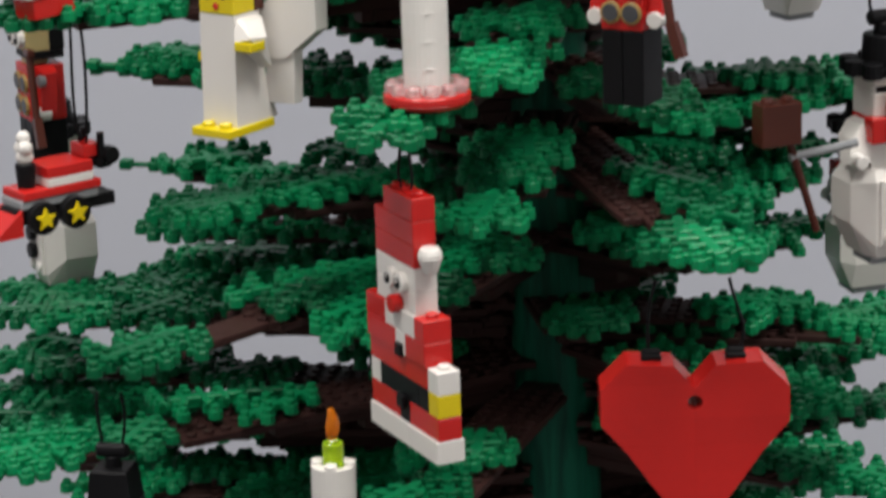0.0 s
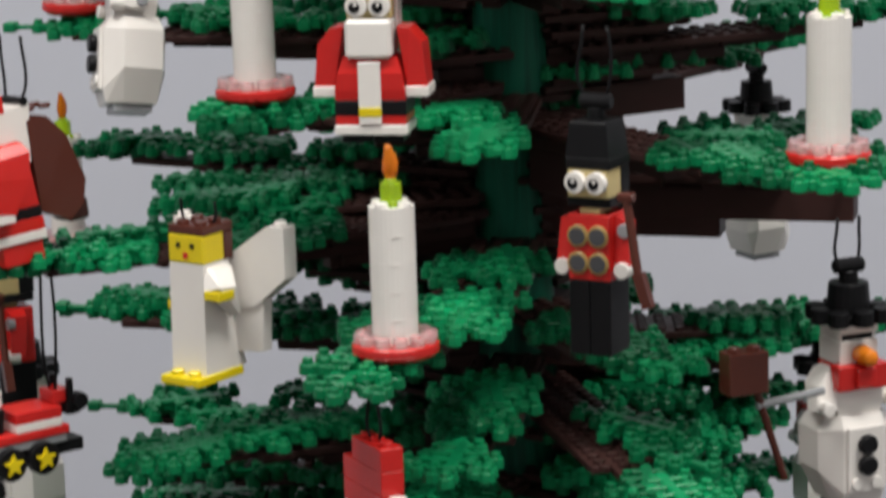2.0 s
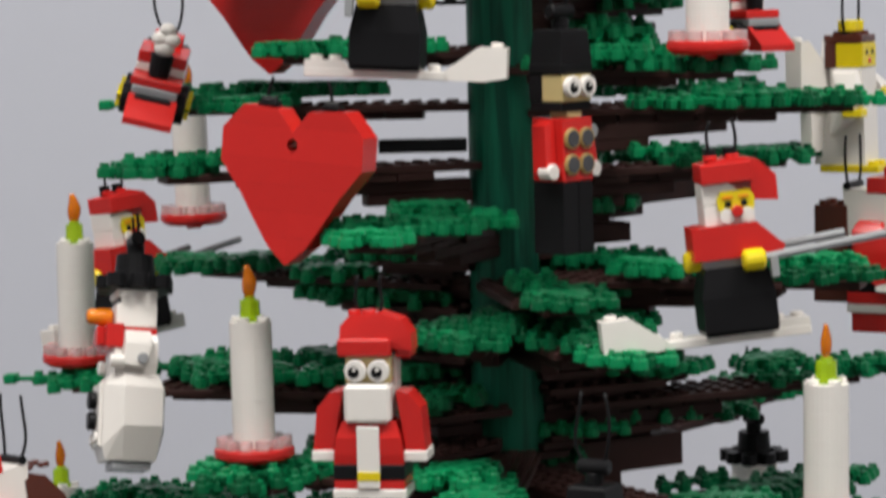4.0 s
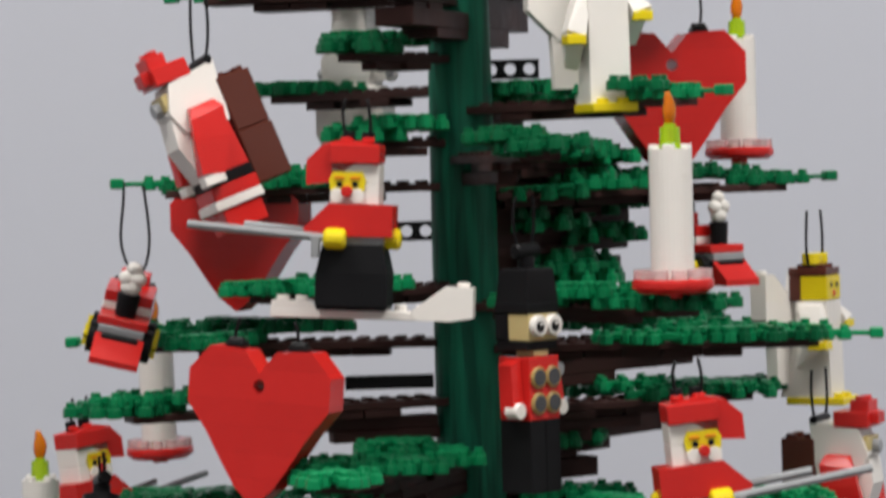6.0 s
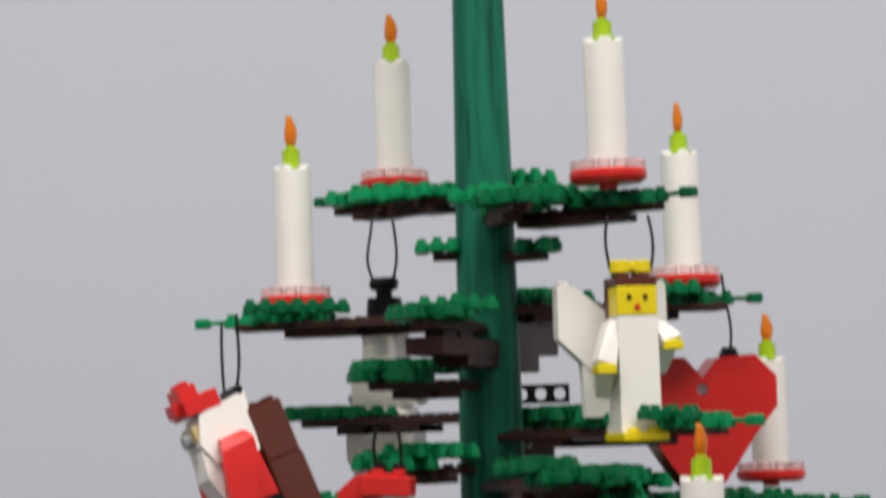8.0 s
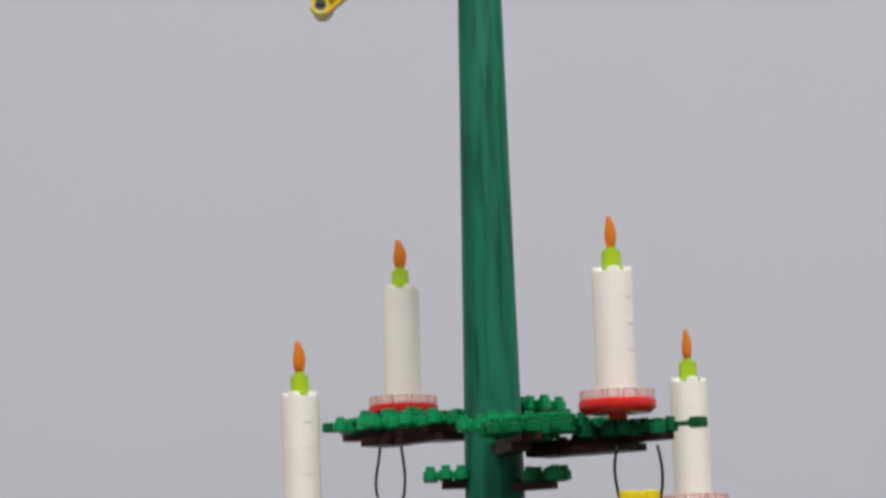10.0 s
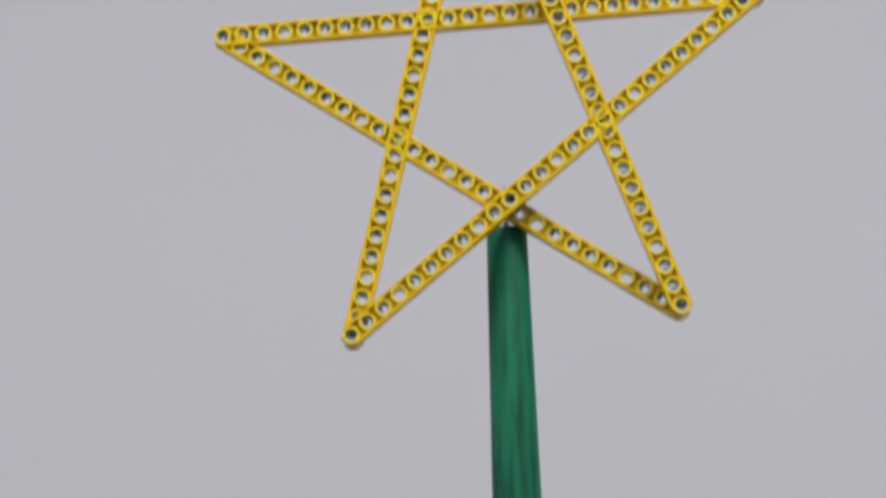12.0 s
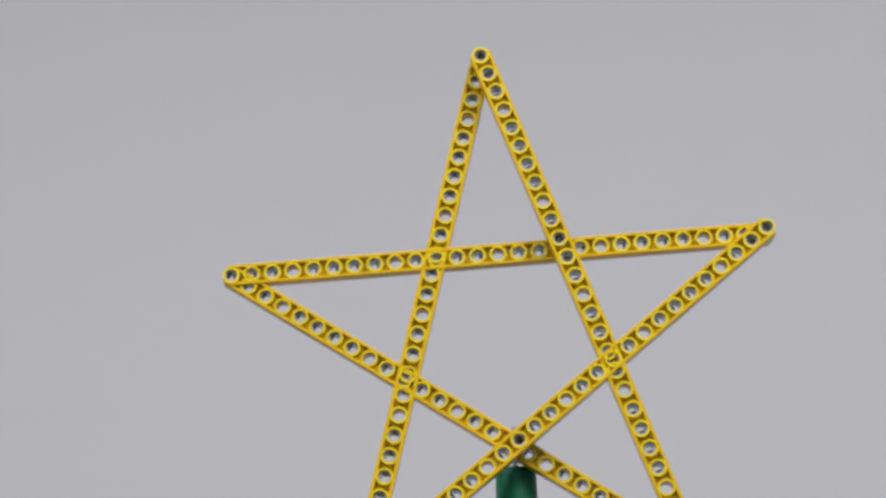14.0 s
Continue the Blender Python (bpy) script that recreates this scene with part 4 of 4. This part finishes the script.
def heart(base, turn, cord, size=1.0, lean=0.0, tall=1.0):
    """base: the lower point. Two halves of six courses each, with a round hole right through."""
    h = thing("heart_ornament", "flat red toy-brick heart with a round hole", "ornament", "heart ornaments")
    outer = ((0, 0.3), (7, 9), (15, 15), (28, 24), (39, 33.5), (52, 33.5), (61.5, 24))
    inner = ((0, 0.015), (52, 0.015), (60.5, 7.5), (61.5, 23))
    courses = (0, 11, 21, 31, 41, 54, 61.5)

    def edge(line, z):
        for (za, xa), (zb, xb) in zip(line, line[1:]):
            if za <= z <= zb:
                return xa + (xb - xa) * (z - za) / (zb - za)

    for z0, z1 in zip(courses, courses[1:]):
        lo, hi = z0 + 0.02, z1 - (0.02 if z1 < 61 else 0)
        right = [lo] + [z for z, x in outer if lo < z < hi] + [hi]
        left = [hi] + [z for z, x in inner[::-1] if lo < z < hi] + [lo]
        pts = [(edge(outer, z), z) for z in right]
        for z in left:
            pts.append((edge(inner, z), z))
            if z == (52 if z0 == 41 else -1):
                pts += [(0.05 + 2.6 * math.sin(math.pi * k / 10), 46.9 + 2.6 * math.cos(math.pi * k / 10)) for k in range(11)]
        for k in (-1, 1):
            f = Form().prism([(k * x * size, z * size * tall) for x, z in pts], -8 * size, 8 * size)
            part("brick", f, RED, h)
    for k in (-1, 1):
        f = Form().box(k * 15 * size, 0, 60.9 * size * tall, 7, 6, 2.2)
        f.cyl(k * 15 * size - 3, 0, 63.4 * size * tall, 1.6, 6, 10, axis="x")
        part("hanger_peg", f, BLACK, h)
    strings(h, 0, 62 * size * tall, 62 * size * tall + cord, 15 * size, 13 * size)
    return set_down(h, base, turn, lean)


def train(base, turn, cord, lean=0.0, nod=0.0, cab=True, wide=1.0):
    t = thing("train_ornament", "small red toy-brick steam train with white smoke", "ornament", "train ornaments")
    part("chassis", Form().box(0, 0, 5, 12, 44, 5), BLACK, t)
    for kx in (-1, 1):
        for y in (-12, 2):
            w = part("wheel", Form().cyl(kx * 8.5 - 2, y, 6, 6.4, 4, 18, axis="x"), BLACK, t)
            pts = []
            for i in range(10):
                r = 4.4 if i % 2 == 0 else 2.0
                pts.append((y + r * math.sin(math.pi * i / 5), 6 + r * math.cos(math.pi * i / 5)))
            f = Form()
            x0 = kx * 10.6
            a = [f.bm.verts.new((x0, p[0], p[1])) for p in pts]
            b = [f.bm.verts.new((x0 + kx * 1.4, p[0], p[1])) for p in pts]
            for i in range(10):
                j = (i + 1) % 10
                f.bm.faces.new((a[i], a[j], b[j], b[i]))
            f.bm.faces.new(a)
            f.bm.faces.new(b[::-1])
            part("star_hub", f, YELLOW, w, "yellow star hub")
    part("footplate", Form().box(0, -2, 13.4, 16.5, 34, 3.3), RED, t)
    part("frame_plate", Form().box(0, -3, 10.1, 15, 34, 3.2), GREY, t)
    f = Form()
    f.hull([(sx * 8, y, z) for sx in (-1, 1) for y, z in ((-20, 10), (-30, 0), (-30, 2.5), (-20, 0))])
    part("cowcatcher", f, RED, t, "sloped red front")
    part("boiler_band", Form().box(0, 2, 16.8, 16, 20, 3.3), WHITE, t, "white stripe")
    part("boiler", Form().box(0, 2, 20.2, 16, 20, 4.5), RED, t)
    f = Form()
    f.cyl(0, -13, 16.6, 3.4, 9.5, 14, 3.9)
    part("funnel", f, BLACK, t, "black funnel")
    f = Form().ball(0, -13, 28.6, 3.5).ball(-1.6, -13, 32, 3.1).ball(1.8, -13.5, 32.4, 3.0).ball(0, -13, 36, 2.8)
    part("smoke", f, WHITE, t, "white smoke puffs")
    f = Form().box(0, 18, 20, 14, 6, 4, 0.3)
    for kx in (-1, 1) if cab else ():
        f.rod((kx * 6, 17, 20), (kx * 6, 17, 34), 1.5)
        f.cyl(kx * 7 - 2.5, 20, 25, 3.4, 5, 14, axis="x")
    part("cab", f, BLACK, t, "small black cab posts")
    part("cab_seat", Form().box(0, 14, 24.8, 10, 8, 5 if cab else 4), RED, t)
    for ob in t.children_recursive:
        ob.data.transform(Matrix.Diagonal((wide, 1, 1, 1)))
    strings(t, 0, 28, 28 + cord, 1.5, 4, 13)
    return set_down(t, base, turn, lean, nod)


def mosaic_santa(base, turn, cord):
    """A flat Santa of single bricks, one brick thick."""
    s = thing("flat_santa_ornament", "flat toy-brick Santa one brick thick, red and white", "ornament")
    rows = ["..RRR..", ".RRRR..", ".RRRRW.", ".WWWW..", ".WWWW..", "RRWWWR.", "RRRWRR.", "RRRRRRW", "WKKKKKY", "RRRKRRR", "WWWWWWW"]
    mats = {"R": RED, "W": WHITE, "K": BLACK, "Y": YELLOW}
    for r, row in enumerate(rows):
        z = (len(rows) - 1 - r) * 8.7
        i = 0
        while i < 7:
            j = i
            while j < 7 and row[j] == row[i] and j - i < 4:
                j += 1
            if row[i] != ".":
                wide = (j - i) * 8
                f = Form().box((i + j) * 4 - 28, 0, z, wide - 0.15, 9 if r not in (5, 6, 10) else 11, 8.6, 0.3)
                if r == 0 or rows[r - 1][j - 1] == "." or rows[r - 1][i] == ".":
                    f.studs([(q * 8 + 4 - 28) for q in range(i, j) if r == 0 or rows[r - 1][q] == "."], (0,), z + 8.6)
                if r == 2 and row[i] == "W":
                    f = Form().cyl((i + j) * 4 - 28, 0, z - 1, 2.8, 6.5, 14, 4.5, e=0.6)
                    f.cyl((i + j) * 4 - 28, 0, z + 5.4, 4.5, 3.2, 14, 3.8, e=0.6)
                part("brick", f, mats[row[i]], s)
            i = j
    eyes(s, -1, -4.4, 62.8, 8.6, 3.8)
    part("nose", Form().cyl(-1, -8.5, 54, 3.4, 4.2, 14, axis="y"), RED, s)
    for z in (14, 34):
        part("button", Form().box(0, -5.8, z, 5, 2, 5), BLACK, s)
    for ob in s.children_recursive:
        ob.data.transform(Matrix.Diagonal((0.97, 0.97, 0.95, 1)))
    strings(s, -2, 90.7, 90.7 + cord, 3, 3.5)
    return set_down(s, base, turn)


mosaic_santa((-0.0488, -0.2150, 1.0042), -62, 14)
heart((0.0491, -0.1950, 0.9651), 2, 28, 1.0)
heart((-0.0782, -0.1150, 1.2719), -20, 10, 0.84, 5, 1.12)
heart((0.0872, 0.0450, 1.3882), 14, 34, 0.98)
heart((-0.0909, 0.0000, 1.3380), -20, 20, 0.85)
angel((-0.1138, -0.1500, 1.1025), -34, 8, 0, False, 11)
angel((0.0554, -0.0600, 1.4133), 14, 24, 0, True, 0, 1.09)
angel((0.1484, 0.0500, 1.2891), 62, 24)
soldier((0.0297, -0.1750, 1.1151), -28, 26)
soldier((0.0225, -0.1000, 1.2724), 46, 20, 0, False)
soldier((-0.1643, -0.1700, 0.8969), -10, 22)
soldier((-0.2123, 0.0000, 1.0468), -62, 20)
snowman((0.1222, -0.1350, 1.0472), 22, 18, True)
snowman((-0.1483, -0.0660, 1.1905), -72, 10, False, 2, -16)
snowman((-0.0445, 0.0700, 1.3965), 160, 30)
branch((0.1519, 0.2100, 1.1792), 0.7, False, 0)
snowman((0.1166, 0.1800, 1.0748), 120, 34)
snowman((-0.2182, 0.0600, 0.9852), -60, 10)
santa((-0.0478, -0.1650, 1.1944), -8)
sack_santa((0.1521, 0.0000, 1.2274), 62, 20, 0, 15)
snowman((0.1342, 0.0300, 0.9851), 200, 10)
sack_santa((-0.0841, -0.0750, 1.3733), -62, 28, -21, 15, 1.08)
sack_santa((-0.1863, -0.1200, 1.1409), -52, 24, -6, 23)
skier((0.0747, -0.1500, 1.2439), 6, 14, 1, -5)
skier((-0.0382, -0.1100, 1.3391), -6, 16, -1, 3)
skier((-0.1700, 0.0900, 1.2180), 48, 14, 1, -7)
train((-0.1888, -0.1100, 1.0575), -50, 46)
train((-0.1384, -0.0300, 1.3259), 4, 36, 15, 10, False, 1.2)
train((0.0991, 0.0300, 1.3422), 28, 12)
